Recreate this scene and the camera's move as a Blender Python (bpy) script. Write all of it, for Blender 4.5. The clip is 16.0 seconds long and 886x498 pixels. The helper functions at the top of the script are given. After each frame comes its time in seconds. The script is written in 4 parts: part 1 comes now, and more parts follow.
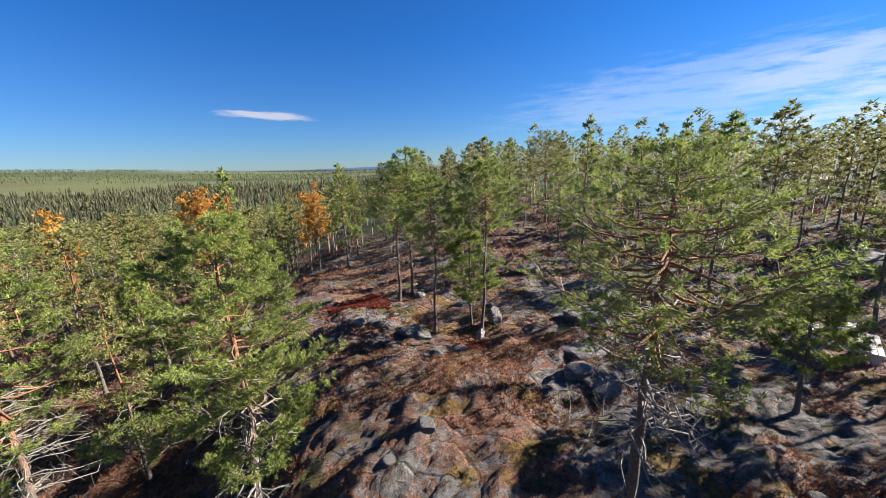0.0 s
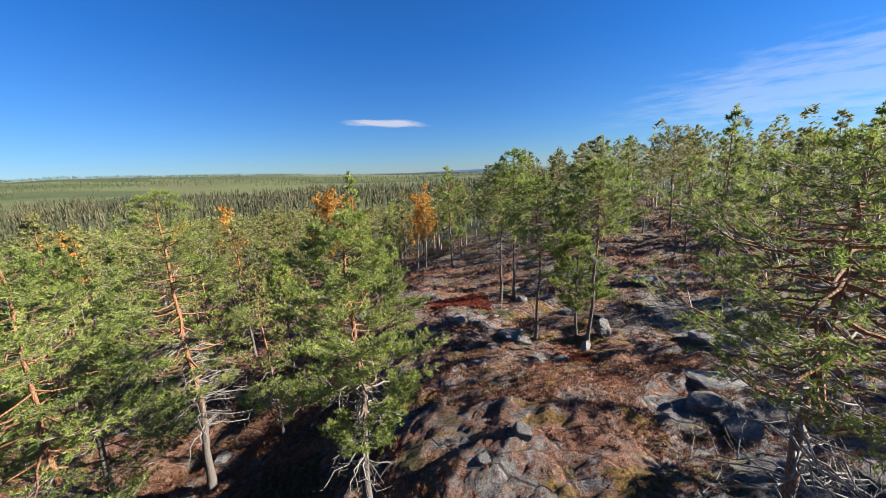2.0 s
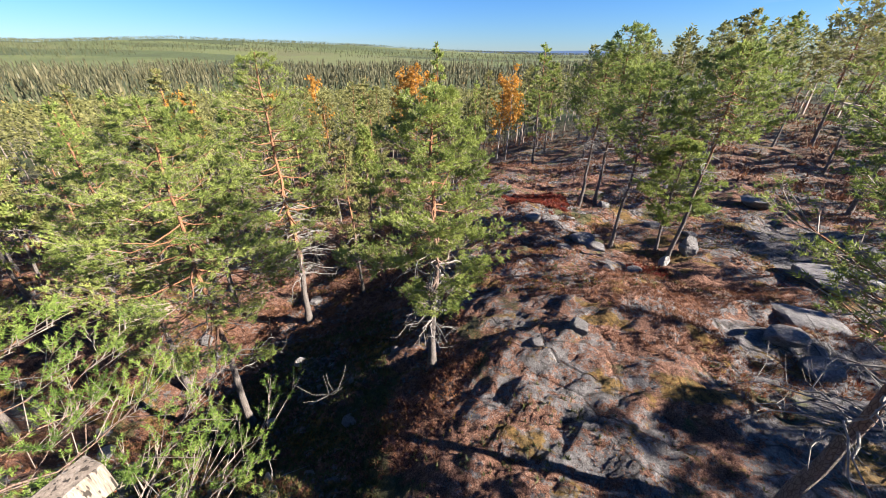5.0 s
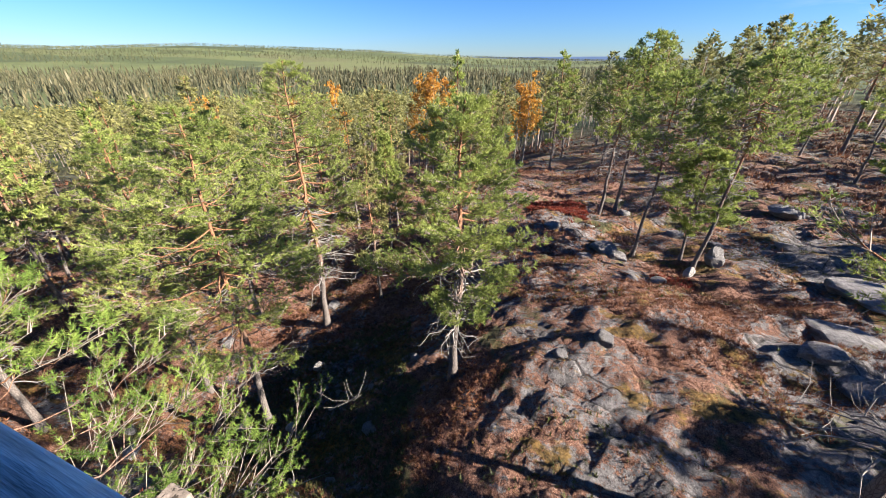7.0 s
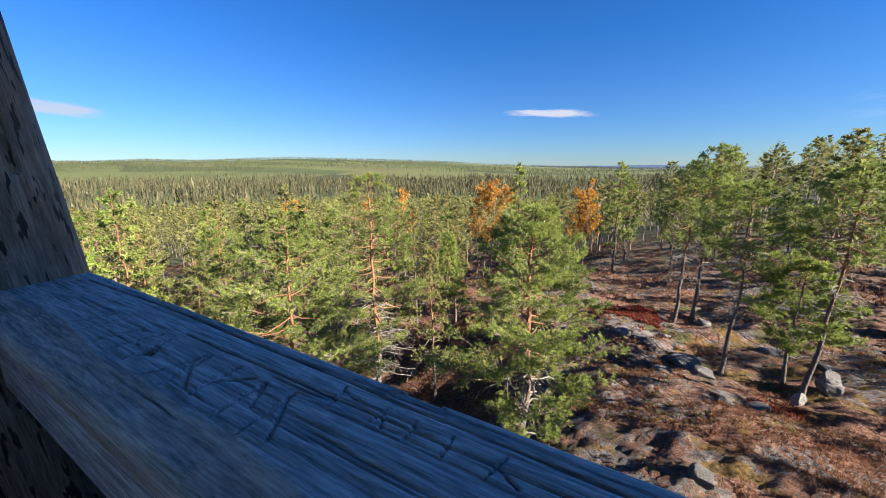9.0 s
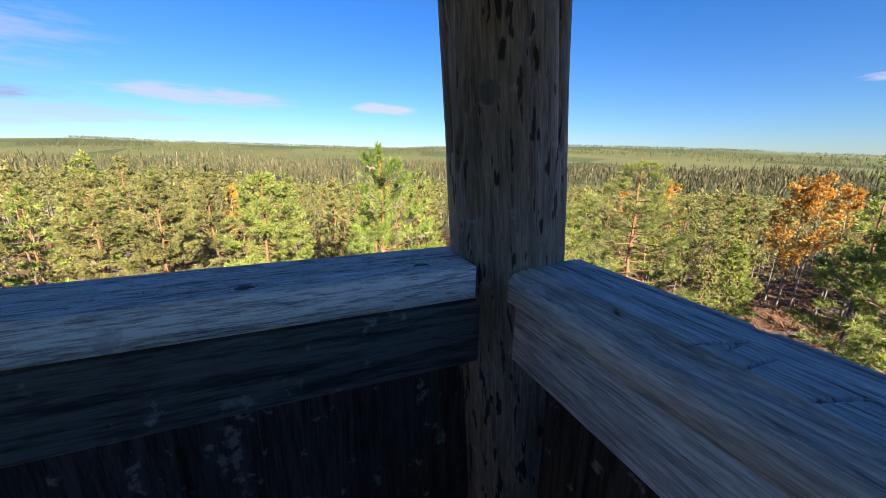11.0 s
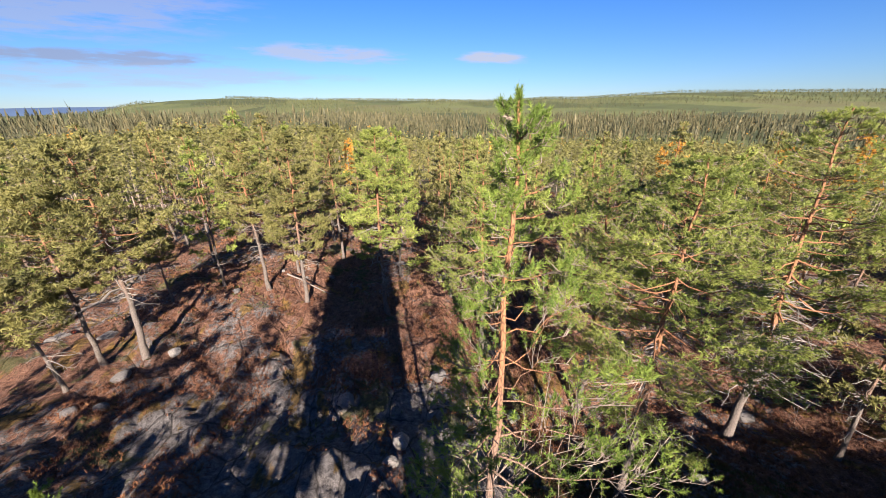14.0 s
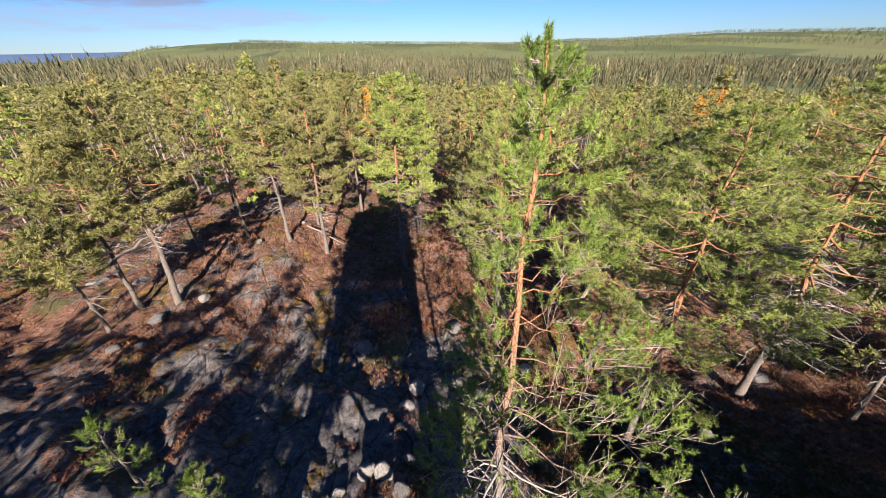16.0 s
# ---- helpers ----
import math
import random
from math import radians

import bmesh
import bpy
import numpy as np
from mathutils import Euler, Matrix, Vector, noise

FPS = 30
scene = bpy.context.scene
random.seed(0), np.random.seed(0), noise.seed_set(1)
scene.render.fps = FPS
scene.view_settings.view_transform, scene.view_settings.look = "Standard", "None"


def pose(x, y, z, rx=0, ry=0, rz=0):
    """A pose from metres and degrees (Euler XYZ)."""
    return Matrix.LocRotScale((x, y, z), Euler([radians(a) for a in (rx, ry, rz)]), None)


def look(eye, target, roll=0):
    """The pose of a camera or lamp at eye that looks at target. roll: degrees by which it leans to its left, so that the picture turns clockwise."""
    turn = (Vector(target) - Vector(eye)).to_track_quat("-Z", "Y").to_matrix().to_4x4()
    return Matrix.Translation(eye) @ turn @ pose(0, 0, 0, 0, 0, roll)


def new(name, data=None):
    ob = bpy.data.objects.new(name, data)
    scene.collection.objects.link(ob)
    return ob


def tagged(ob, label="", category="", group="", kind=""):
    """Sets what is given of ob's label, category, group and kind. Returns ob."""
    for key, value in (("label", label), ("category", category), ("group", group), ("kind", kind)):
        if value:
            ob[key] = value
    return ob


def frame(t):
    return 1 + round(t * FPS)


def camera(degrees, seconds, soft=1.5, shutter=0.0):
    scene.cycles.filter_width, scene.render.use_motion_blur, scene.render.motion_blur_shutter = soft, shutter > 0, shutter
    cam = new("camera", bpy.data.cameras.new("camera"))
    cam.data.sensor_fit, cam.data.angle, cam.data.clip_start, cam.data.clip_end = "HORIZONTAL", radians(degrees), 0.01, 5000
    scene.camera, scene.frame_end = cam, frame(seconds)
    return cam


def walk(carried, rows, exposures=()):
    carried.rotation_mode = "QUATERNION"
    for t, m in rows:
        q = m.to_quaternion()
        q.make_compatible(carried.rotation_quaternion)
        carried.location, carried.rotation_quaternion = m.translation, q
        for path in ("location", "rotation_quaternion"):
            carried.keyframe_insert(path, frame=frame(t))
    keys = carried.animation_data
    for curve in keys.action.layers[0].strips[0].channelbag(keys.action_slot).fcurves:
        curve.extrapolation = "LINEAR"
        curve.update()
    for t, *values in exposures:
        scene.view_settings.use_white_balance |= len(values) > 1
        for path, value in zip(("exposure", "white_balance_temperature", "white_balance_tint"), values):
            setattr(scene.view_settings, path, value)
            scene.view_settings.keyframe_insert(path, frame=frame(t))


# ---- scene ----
cam = camera(101.5, 16.0, soft=0.5)
PATH = (
    (0, (1.833, 0.202, 9.140), (2.150, 2.124, 8.688), -1.94),
    (0.5, (1.815, 0.204, 9.152), (1.912, 2.156, 8.728), -3.59),
    (1, (1.783, 0.145, 9.160), (1.707, 2.105, 8.765), -4.48),
    (1.5, (1.770, 0.145, 9.159), (1.593, 2.095, 8.751), -4.34),
    (2, (1.759, 0.135, 9.144), (1.519, 2.076, 8.724), -2.60),
    (2.5, (1.750, 0.125, 9.131), (1.400, 2.043, 8.684), -2.93),
    (3, (1.735, 0.116, 9.109), (1.321, 1.995, 8.563), -2.01),
    (3.5, (1.713, 0.117, 9.090), (1.233, 1.945, 8.435), -1.10),
    (4, (1.676, 0.094, 9.071), (1.143, 1.856, 8.290), -0.11),
    (4.5, (1.639, 0.078, 9.054), (1.069, 1.772, 8.156), 0.04),
    (4.7, (1.627, 0.060, 9.036), (1.060, 1.727, 8.087), 0.24),
    (6.8, (1.357, 0.023, 9.073), (0.717, 1.643, 8.091), 0.10),
    (7, (1.320, 0.020, 9.088), (0.676, 1.664, 8.148), 0.33),
    (7.5, (1.291, -0.010, 9.152), (0.510, 1.669, 8.396), -0.69),
    (8, (1.252, -0.072, 9.182), (0.348, 1.583, 8.515), -0.55),
    (8.5, (1.194, -0.119, 9.193), (0.258, 1.575, 8.689), 0.37),
    (9, (1.089, -0.209, 9.206), (0.104, 1.473, 8.757), -0.02),
    (9.5, (0.990, -0.315, 9.225), (-0.276, 1.183, 8.831), -0.98),
    (10, (0.909, -0.375, 9.225), (-0.582, 0.885, 8.790), 0.68),
    (10.2, (0.863, -0.382, 9.222), (-0.723, 0.744, 8.758), 0.90),
    (12.3, (0.285, -0.567, 9.145), (-1.617, -0.226, 8.630), 0.19),
    (12.5, (0.250, -0.571, 9.145), (-1.665, -0.316, 8.627), 0.23),
    (13, (0.146, -0.545, 9.152), (-1.775, -0.413, 8.612), -0.21),
    (13.5, (0.027, -0.512, 9.144), (-1.864, -0.414, 8.499), -0.58),
    (14, (0.009, -0.574, 9.139), (-1.837, -0.373, 8.396), -0.78),
    (14.5, (-0.065, -0.579, 9.133), (-1.857, -0.390, 8.263), 1.22),
    (15, (-0.064, -0.559, 9.127), (-1.810, -0.389, 8.166), 0.77),
    (15.5, (-0.076, -0.557, 9.120), (-1.824, -0.473, 8.152), -1.22),
    (16, (-0.097, -0.546, 9.125), (-1.843, -0.457, 8.154), -1.11),
)
EXPOSURES = ((0, 1.87, 6150, 9), (3.0, 1.89, 6100, 9), (3.8, 1.99, 6150, 11), (4.5, 2.19, 6150, 12), (7.0, 2.29, 6200, 13), (7.6, 2.07, 6150, 11), (8.5, 2.02, 6250, 10), (10, 2.27, 6600, 10), (12.5, 2.12, 7150, 17), (13, 2.05, 7150, 18), (14, 2.0, 6600, 18), (16, 1.97, 6500, 17))
walk(cam, [(t, look(eye, target, roll)) for t, eye, target, roll in PATH], EXPOSURES)

# ---- light ----
SUN_AZ, SUN_EL = -85.0, 24.5  # azimuth to the left of +y, degrees
sun_way = Vector((-math.sin(radians(SUN_AZ)) * math.cos(radians(SUN_EL)), math.cos(radians(SUN_AZ)) * math.cos(radians(SUN_EL)), math.sin(radians(SUN_EL))))
sun_data = bpy.data.lights.new("sun", "SUN")
sun_data.energy, sun_data.angle, sun_data.color = 5.0, radians(0.53), (1.0, 0.89, 0.76)
sun = new("sun", sun_data)
sun.matrix_world = look(sun_way * 60, (0, 0, 0))


def make_world():
    world = bpy.data.worlds.new("sky")
    world.use_nodes = True
    scene.world = world
    nt = world.node_tree
    nt.nodes.clear()
    nd, ln = nt.nodes.new, nt.links.new
    out, back, sky = nd("ShaderNodeOutputWorld"), nd("ShaderNodeBackground"), nd("ShaderNodeTexSky")
    sky.sky_type, sky.sun_disc = "NISHITA", False
    sky.sun_elevation, sky.sun_rotation = radians(SUN_EL), radians(-SUN_AZ)
    sky.altitude, sky.air_density, sky.dust_density, sky.ozone_density = 250, 1.0, 0.0, 4.0
    coord = nd("ShaderNodeTexCoord")
    back.inputs["Strength"].default_value = 0.05

    def math_node(op, a, b=None, clamp=False):
        m = nd("ShaderNodeMath")
        m.operation, m.use_clamp = op, clamp
        for k, v in enumerate((a, b)):
            if v is None:
                continue
            if isinstance(v, (int, float)):
                m.inputs[k].default_value = v
            else:
                ln(v, m.inputs[k])
        return m.outputs[0]

    def dot(v):
        m = nd("ShaderNodeVectorMath")
        m.operation = "DOT_PRODUCT"
        ln(coord.outputs["Generated"], m.inputs[0])
        m.inputs[1].default_value = v
        return m.outputs["Value"]

    stretch = nd("ShaderNodeMapping")
    stretch.inputs["Scale"].default_value = (9, 9, 60)
    ln(coord.outputs["Generated"], stretch.inputs["Vector"])
    wisps = nd("ShaderNodeTexNoise")
    wisps.inputs["Scale"].default_value, wisps.inputs["Detail"].default_value = 1.0, 7
    wisps.inputs["Roughness"].default_value = 0.62
    ln(stretch.outputs[0], wisps.inputs["Vector"])
    ragged = math_node("MULTIPLY", math_node("SUBTRACT", wisps.outputs[0], 0.5), 4.4)
    tone = nd("ShaderNodeMix")
    tone.data_type, tone.blend_type = "RGBA", "MULTIPLY"
    tone.inputs["Factor"].default_value = 1.0
    lift = nd("ShaderNodeSeparateXYZ")
    ln(coord.outputs["Generated"], lift.inputs[0])
    hue = nd("ShaderNodeValToRGB")
    hue.color_ramp.elements[0].color, hue.color_ramp.elements[1].color = (0.345, 0.465, 0.66, 1), (0.165, 0.445, 0.79, 1)
    hue.color_ramp.elements[0].position, hue.color_ramp.elements[1].position = 0.0, 0.30
    ln(lift.outputs[2], hue.inputs[0])
    ln(hue.outputs[0], tone.inputs["B"])
    ln(sky.outputs[0], tone.inputs["A"])
    colour = tone.outputs["Result"]
    # azimuth, elevation, half width, half height, tilt, thickness, tint
    clouds = (
        (14.8, 7.3, 6.6, 0.75, -4, 0.85, (3.85, 3.80, 4.26)),
        (76.5, 5.9, 5.4, 0.9, -3, 0.8, (3.05, 3.25, 3.65)),
        (99, 6.4, 12, 1.3, -2, 0.7, (2.85, 3.05, 3.55)),
        (128, 10.2, 20, 4.6, 4, 0.5, (2.5, 2.7, 3.15)),
        (124, 5.2, 15, 1.1, 1, 0.75, (1.66, 1.95, 2.75)),
        (120, 3.4, 26, 1.5, 1, 0.45, (2.6, 2.8, 3.3)),
        (-44, 8.0, 26, 5.0, 3, 0.26, (4.7, 4.8, 5.0)),
        (-57, 8.8, 13, 3.0, 3, 0.34, (5.0, 5.0, 5.0)),
        (-62, 4.5, 16, 2.6, 3, 0.5, (5.20, 5.20, 5.20)),
    )
    for az, el, wide, tall, tilt, thick, tint in clouds:
        a, e = radians(az), radians(el)
        mid = Vector((-math.sin(a) * math.cos(e), math.cos(a) * math.cos(e), math.sin(e)))
        side = Vector((math.cos(a), math.sin(a), 0))
        above = side.cross(mid)
        c, s = math.cos(radians(tilt)), math.sin(radians(tilt))
        side, above = c * side + s * above, c * above - s * side
        u = math_node("DIVIDE", dot(side), math.sin(radians(wide)))
        v = math_node("DIVIDE", dot(above), math.sin(radians(tall)))
        far = math_node("ADD", math_node("POWER", math_node("ABSOLUTE", u), 2.0), math_node("POWER", math_node("ABSOLUTE", v), 2.0))
        body = math_node("ADD", math_node("SUBTRACT", 1.0, far), ragged)
        front = math_node("GREATER_THAN", dot(mid), 0.5)
        inside = math_node("MULTIPLY", math_node("SUBTRACT", 1.35, far, True), math_node("MULTIPLY", body, 1.1, True))
        mask = math_node("MULTIPLY", math_node("MULTIPLY", inside, front), thick, True)
        mix = nd("ShaderNodeMix")
        mix.data_type = "RGBA"
        ln(mask, mix.inputs["Factor"])
        ln(colour, mix.inputs["A"])
        mix.inputs["B"].default_value = (*tint, 1)
        colour = mix.outputs["Result"]
    ln(colour, back.inputs["Color"])
    ln(back.outputs[0], out.inputs["Surface"])


make_world()


# ---- materials ----
class Nodes:
    """Short forms for building one material."""

    def __init__(self, name, roughness=0.8):
        self.mat = bpy.data.materials.new(name)
        self.mat.use_nodes = True
        self.tree = self.mat.node_tree
        self.bsdf = self.tree.nodes["Principled BSDF"]
        self.out = self.tree.nodes["Material Output"]
        self.bsdf.inputs["Roughness"].default_value = roughness
        self.bsdf.inputs["Specular IOR Level"].default_value = 0.25
        self.coord = self.tree.nodes.new("ShaderNodeTexCoord")
        self.geo = self.tree.nodes.new("ShaderNodeNewGeometry")

    def put(self, socket, value):
        if isinstance(value, (int, float)):
            socket.default_value = value
        elif isinstance(value, (tuple, list)):
            socket.default_value = (*value, 1) if len(value) == 3 and socket.type == "RGBA" else value
        else:
            self.tree.links.new(value, socket)

    def math(self, op, a, b=0.0, clamp=False):
        n = self.tree.nodes.new("ShaderNodeMath")
        n.operation, n.use_clamp = op, clamp
        self.put(n.inputs[0], a)
        self.put(n.inputs[1], b)
        return n.outputs[0]

    def place(self, scale=(1, 1, 1), world=False, turn=(0, 0, 0)):
        n = self.tree.nodes.new("ShaderNodeMapping")
        n.inputs["Scale"].default_value = scale
        n.inputs["Rotation"].default_value = turn
        self.put(n.inputs["Vector"], self.geo.outputs["Position"] if world else self.coord.outputs["Object"])
        return n.outputs[0]

    def noise(self, vector, scale, detail=4, rough=0.55):
        n = self.tree.nodes.new("ShaderNodeTexNoise")
        self.put(n.inputs["Vector"], vector)
        n.inputs["Scale"].default_value, n.inputs["Detail"].default_value, n.inputs["Roughness"].default_value = scale, detail, rough
        return n.outputs[0]

    def cells(self, vector, scale, feature="F1", out="Distance"):
        n = self.tree.nodes.new("ShaderNodeTexVoronoi")
        n.feature = feature
        self.put(n.inputs["Vector"], vector)
        n.inputs["Scale"].default_value = scale
        return n.outputs[out]

    def ramp(self, value, *stops):
        n = self.tree.nodes.new("ShaderNodeValToRGB")
        e = n.color_ramp.elements
        for k, (at, c) in enumerate(stops):
            item = e[k] if k < 2 else e.new(at)
            item.position = at
            item.color = (c, c, c, 1) if isinstance(c, (int, float)) else (*c, 1)
        self.put(n.inputs[0], value)
        return n.outputs[0]

    def mix(self, factor, a, b, blend="MIX"):
        n = self.tree.nodes.new("ShaderNodeMix")
        n.data_type, n.blend_type = "RGBA", blend
        self.put(n.inputs["Factor"], factor)
        self.put(n.inputs["A"], a)
        self.put(n.inputs["B"], b)
        return n.outputs["Result"]

    def bump(self, height, strength=0.5, distance=0.02):
        n = self.tree.nodes.new("ShaderNodeBump")
        n.inputs["Strength"].default_value, n.inputs["Distance"].default_value = strength, distance
        self.put(n.inputs["Height"], height)
        self.tree.links.new(n.outputs[0], self.bsdf.inputs["Normal"])
        return n

    def done(self, colour):
        self.put(self.bsdf.inputs["Base Color"], colour)
        return self.mat

    def thin(self, colour, share=0.35):
        """Lets part of the light through, as needles and leaves do."""
        self.put(self.bsdf.inputs["Base Color"], colour)
        t = self.tree.nodes.new("ShaderNodeBsdfTranslucent")
        self.put(t.inputs["Color"], colour)
        m = self.tree.nodes.new("ShaderNodeMixShader")
        m.inputs[0].default_value = share
        self.tree.links.new(self.bsdf.outputs[0], m.inputs[1])
        self.tree.links.new(t.outputs[0], m.inputs[2])
        self.tree.links.new(m.outputs[0], self.out.inputs["Surface"])
        return self.mat


def foliage(name, dark, mid, light, share=0.40, patch=0.8, tuft=6.0):
    n = Nodes(name, 0.6)
    p = n.place(world=True)
    v = n.math("ADD", n.math("MULTIPLY", n.noise(p, patch, 3), 0.55), n.math("MULTIPLY", n.noise(p, tuft, 2), 0.42))
    v = n.math("ADD", v, n.math("MULTIPLY", n.geo.outputs["Random Per Island"], 0.14))
    return n.thin(n.ramp(v, (0.36, dark), (0.54, mid), (0.74, light)), share)


def bark_material():
    n = Nodes("pine_bark", 0.9)
    p = n.place((1, 1, 0.35))
    plates = n.cells(p, 26, "DISTANCE_TO_EDGE")
    grain = n.noise(p, 38, 5, 0.65)
    grey = n.mix(grain, (0.065, 0.055, 0.048), (0.21, 0.182, 0.158))
    flake = n.mix(n.noise(p, 22, 4), (0.15, 0.070, 0.035), (0.38, 0.19, 0.095))
    sep = n.tree.nodes.new("ShaderNodeSeparateXYZ")
    n.put(sep.inputs[0], n.coord.outputs["Object"])
    up = n.math("ADD", sep.outputs[2], n.math("MULTIPLY", n.noise(n.place(), 1.3, 3), 2.0))
    rise = n.ramp(n.math("DIVIDE", up, 8.0), (0.42, 0.0), (0.70, 1.0))
    colour = n.mix(rise, grey, flake)
    colour = n.mix(n.ramp(plates, (0.0, 0.7), (0.12, 0.0)), colour, (0.03, 0.022, 0.018))
    n.bump(n.math("ADD", plates, n.math("MULTIPLY", grain, 0.5)), 0.8, 0.03)
    return n.done(colour)


def grey_wood(name, dark, light, scale=1.0):
    n = Nodes(name, 0.85)
    p = n.place((1, 1, 0.15))
    g = n.noise(p, 40 * scale, 5, 0.6)
    n.bump(g, 0.5, 0.01)
    return n.done(n.mix(g, dark, light))


def ground_material():
    """Bare rock, heather litter, moss and lichen near the tower, forest floor and far woods beyond."""
    n = Nodes("heath_and_rock", 0.95)
    p = n.place(world=True)
    q = n.place((1.0, 1.9, 1.0), True, (0, 0, 0.5))
    big = n.noise(p, 0.23, 5, 0.6)
    mid = n.noise(q, 0.95, 8, 0.74)
    small = n.noise(p, 5.5, 6, 0.7)
    tiny = n.noise(p, 34, 4, 0.7)
    cracks = n.cells(n.place((0.55, 1.1, 0.8), True, (0, 0, 0.5)), 1.2, "DISTANCE_TO_EDGE")
    rock = n.ramp(n.math("ADD", n.math("MULTIPLY", small, 0.6), n.math("MULTIPLY", tiny, 0.4)), (0.36, (0.030, 0.028, 0.027)), (0.46, (0.10, 0.093, 0.089)), (0.55, (0.175, 0.164, 0.157)), (0.68, (0.32, 0.302, 0.285)))
    rock = n.mix(n.ramp(n.noise(p, 2.4, 5, 0.7), (0.54, 0.0), (0.66, 0.7)), rock, (0.085, 0.08, 0.075))
    rock = n.mix(n.ramp(n.noise(p, 13, 3, 0.6), (0.66, 0.0), (0.74, 0.7)), rock, (0.34, 0.33, 0.30))
    rock = n.mix(n.ramp(cracks, (0.0, 0.8), (0.035, 0.0)), rock, (0.03, 0.026, 0.022))
    litter = n.ramp(n.math("ADD", n.math("MULTIPLY", tiny, 0.55), n.math("MULTIPLY", small, 0.45)), (0.36, (0.018, 0.010, 0.007)), (0.47, (0.115, 0.056, 0.036)), (0.56, (0.225, 0.120, 0.078)), (0.68, (0.40, 0.27, 0.19)))
    moss = n.ramp(small, (0.35, (0.035, 0.026, 0.010)), (0.65, (0.24, 0.145, 0.035)))
    green = n.ramp(tiny, (0.3, (0.03, 0.036, 0.014)), (0.7, (0.12, 0.118, 0.045)))
    cover = n.math("ADD", n.math("MULTIPLY", big, 0.38), n.math("ADD", n.math("MULTIPLY", mid, 0.42), n.math("MULTIPLY", n.noise(p, 7.5, 6, 0.75), 0.32)))
    west = n.tree.nodes.new("ShaderNodeSeparateXYZ")
    n.put(west.inputs[0], n.geo.outputs["Position"])
    cover = n.math("ADD", cover, n.math("MULTIPLY", n.ramp(n.math("DIVIDE", west.outputs[0], -20.0), (0.1, 0.0), (0.5, 1.0)), 0.03))
    # where the rock lies bare: the dome, the slab west of the tower, the shelf on the heath
    for middle, reach, less in (((2.2, 5.5, 2.6), 3.4, 0.05), ((-6.0, -2.6, 1.8), 7.5, 0.10), ((10.5, 15.6, 2.3), 4.5, 0.09), ((8.5, 8.0, 2.4), 3.5, 0.06)):
        bare = n.tree.nodes.new("ShaderNodeVectorMath")
        bare.operation = "DISTANCE"
        n.put(bare.inputs[0], n.geo.outputs["Position"])
        bare.inputs[1].default_value = middle
        cover = n.math("SUBTRACT", cover, n.math("MULTIPLY", n.ramp(n.math("DIVIDE", bare.outputs["Value"], reach), (0.4, 1.0), (1.0, 0.0)), less))
    colour = n.mix(n.ramp(cover, (0.535, 0.0), (0.56, 1.0)), rock, litter)
    colour = n.mix(n.ramp(n.noise(q, 0.62, 5, 0.66), (0.555, 0.0), (0.60, 0.9)), colour, moss)
    colour = n.mix(n.ramp(n.noise(p, 0.5, 5, 0.66), (0.585, 0.0), (0.64, 0.9)), colour, green)
    # woods far off
    gone = n.tree.nodes.new("ShaderNodeVectorMath")
    gone.operation = "LENGTH"
    n.put(gone.inputs[0], n.geo.outputs["Position"])
    far = n.ramp(n.math("DIVIDE", gone.outputs["Value"], 200.0), (0.12, 0.0), (0.42, 1.0))
    fields = n.cells(n.place((0.0016, 0.0034, 0.0), True, (0, 0, 0.35)), 1.0, "F1", "Color")
    woods = n.ramp(n.math("ADD", n.math("MULTIPLY", fields, 0.55), n.math("MULTIPLY", n.noise(p, 0.006, 7, 0.72), 0.5)), (0.28, (0.055, 0.070, 0.026)), (0.48, (0.10, 0.125, 0.040)), (0.62, (0.17, 0.195, 0.062)), (0.80, (0.15, 0.135, 0.060)))
    woods = n.mix(n.math("MULTIPLY", n.noise(p, 0.10, 5, 0.75), 0.8), woods, (0.022, 0.030, 0.012))
    colour = n.mix(far, colour, woods)
    height = n.math("ADD", n.math("MULTIPLY", small, 0.7), n.math("ADD", n.math("MULTIPLY", tiny, 0.35), n.math("MULTIPLY", n.ramp(cracks, (0.0, 0.0), (0.06, 1.0)), 0.35)))
    n.bump(height, 1.0, 0.22)
    return n.done(colour)


def stone_material(name, dark, mid, light):
    n = Nodes(name, 0.95)
    p = n.place()
    a, b = n.noise(p, 6, 6, 0.7), n.noise(p, 40, 4, 0.7)
    v = n.math("ADD", n.math("MULTIPLY", a, 0.6), n.math("MULTIPLY", b, 0.4))
    colour = n.ramp(v, (0.32, dark), (0.5, mid), (0.7, light))
    colour = n.mix(n.ramp(n.noise(p, 3.1, 4), (0.58, 0.0), (0.66, 0.7)), colour, (0.09, 0.085, 0.05))
    n.bump(v, 1.0, 0.12)
    return n.done(colour)


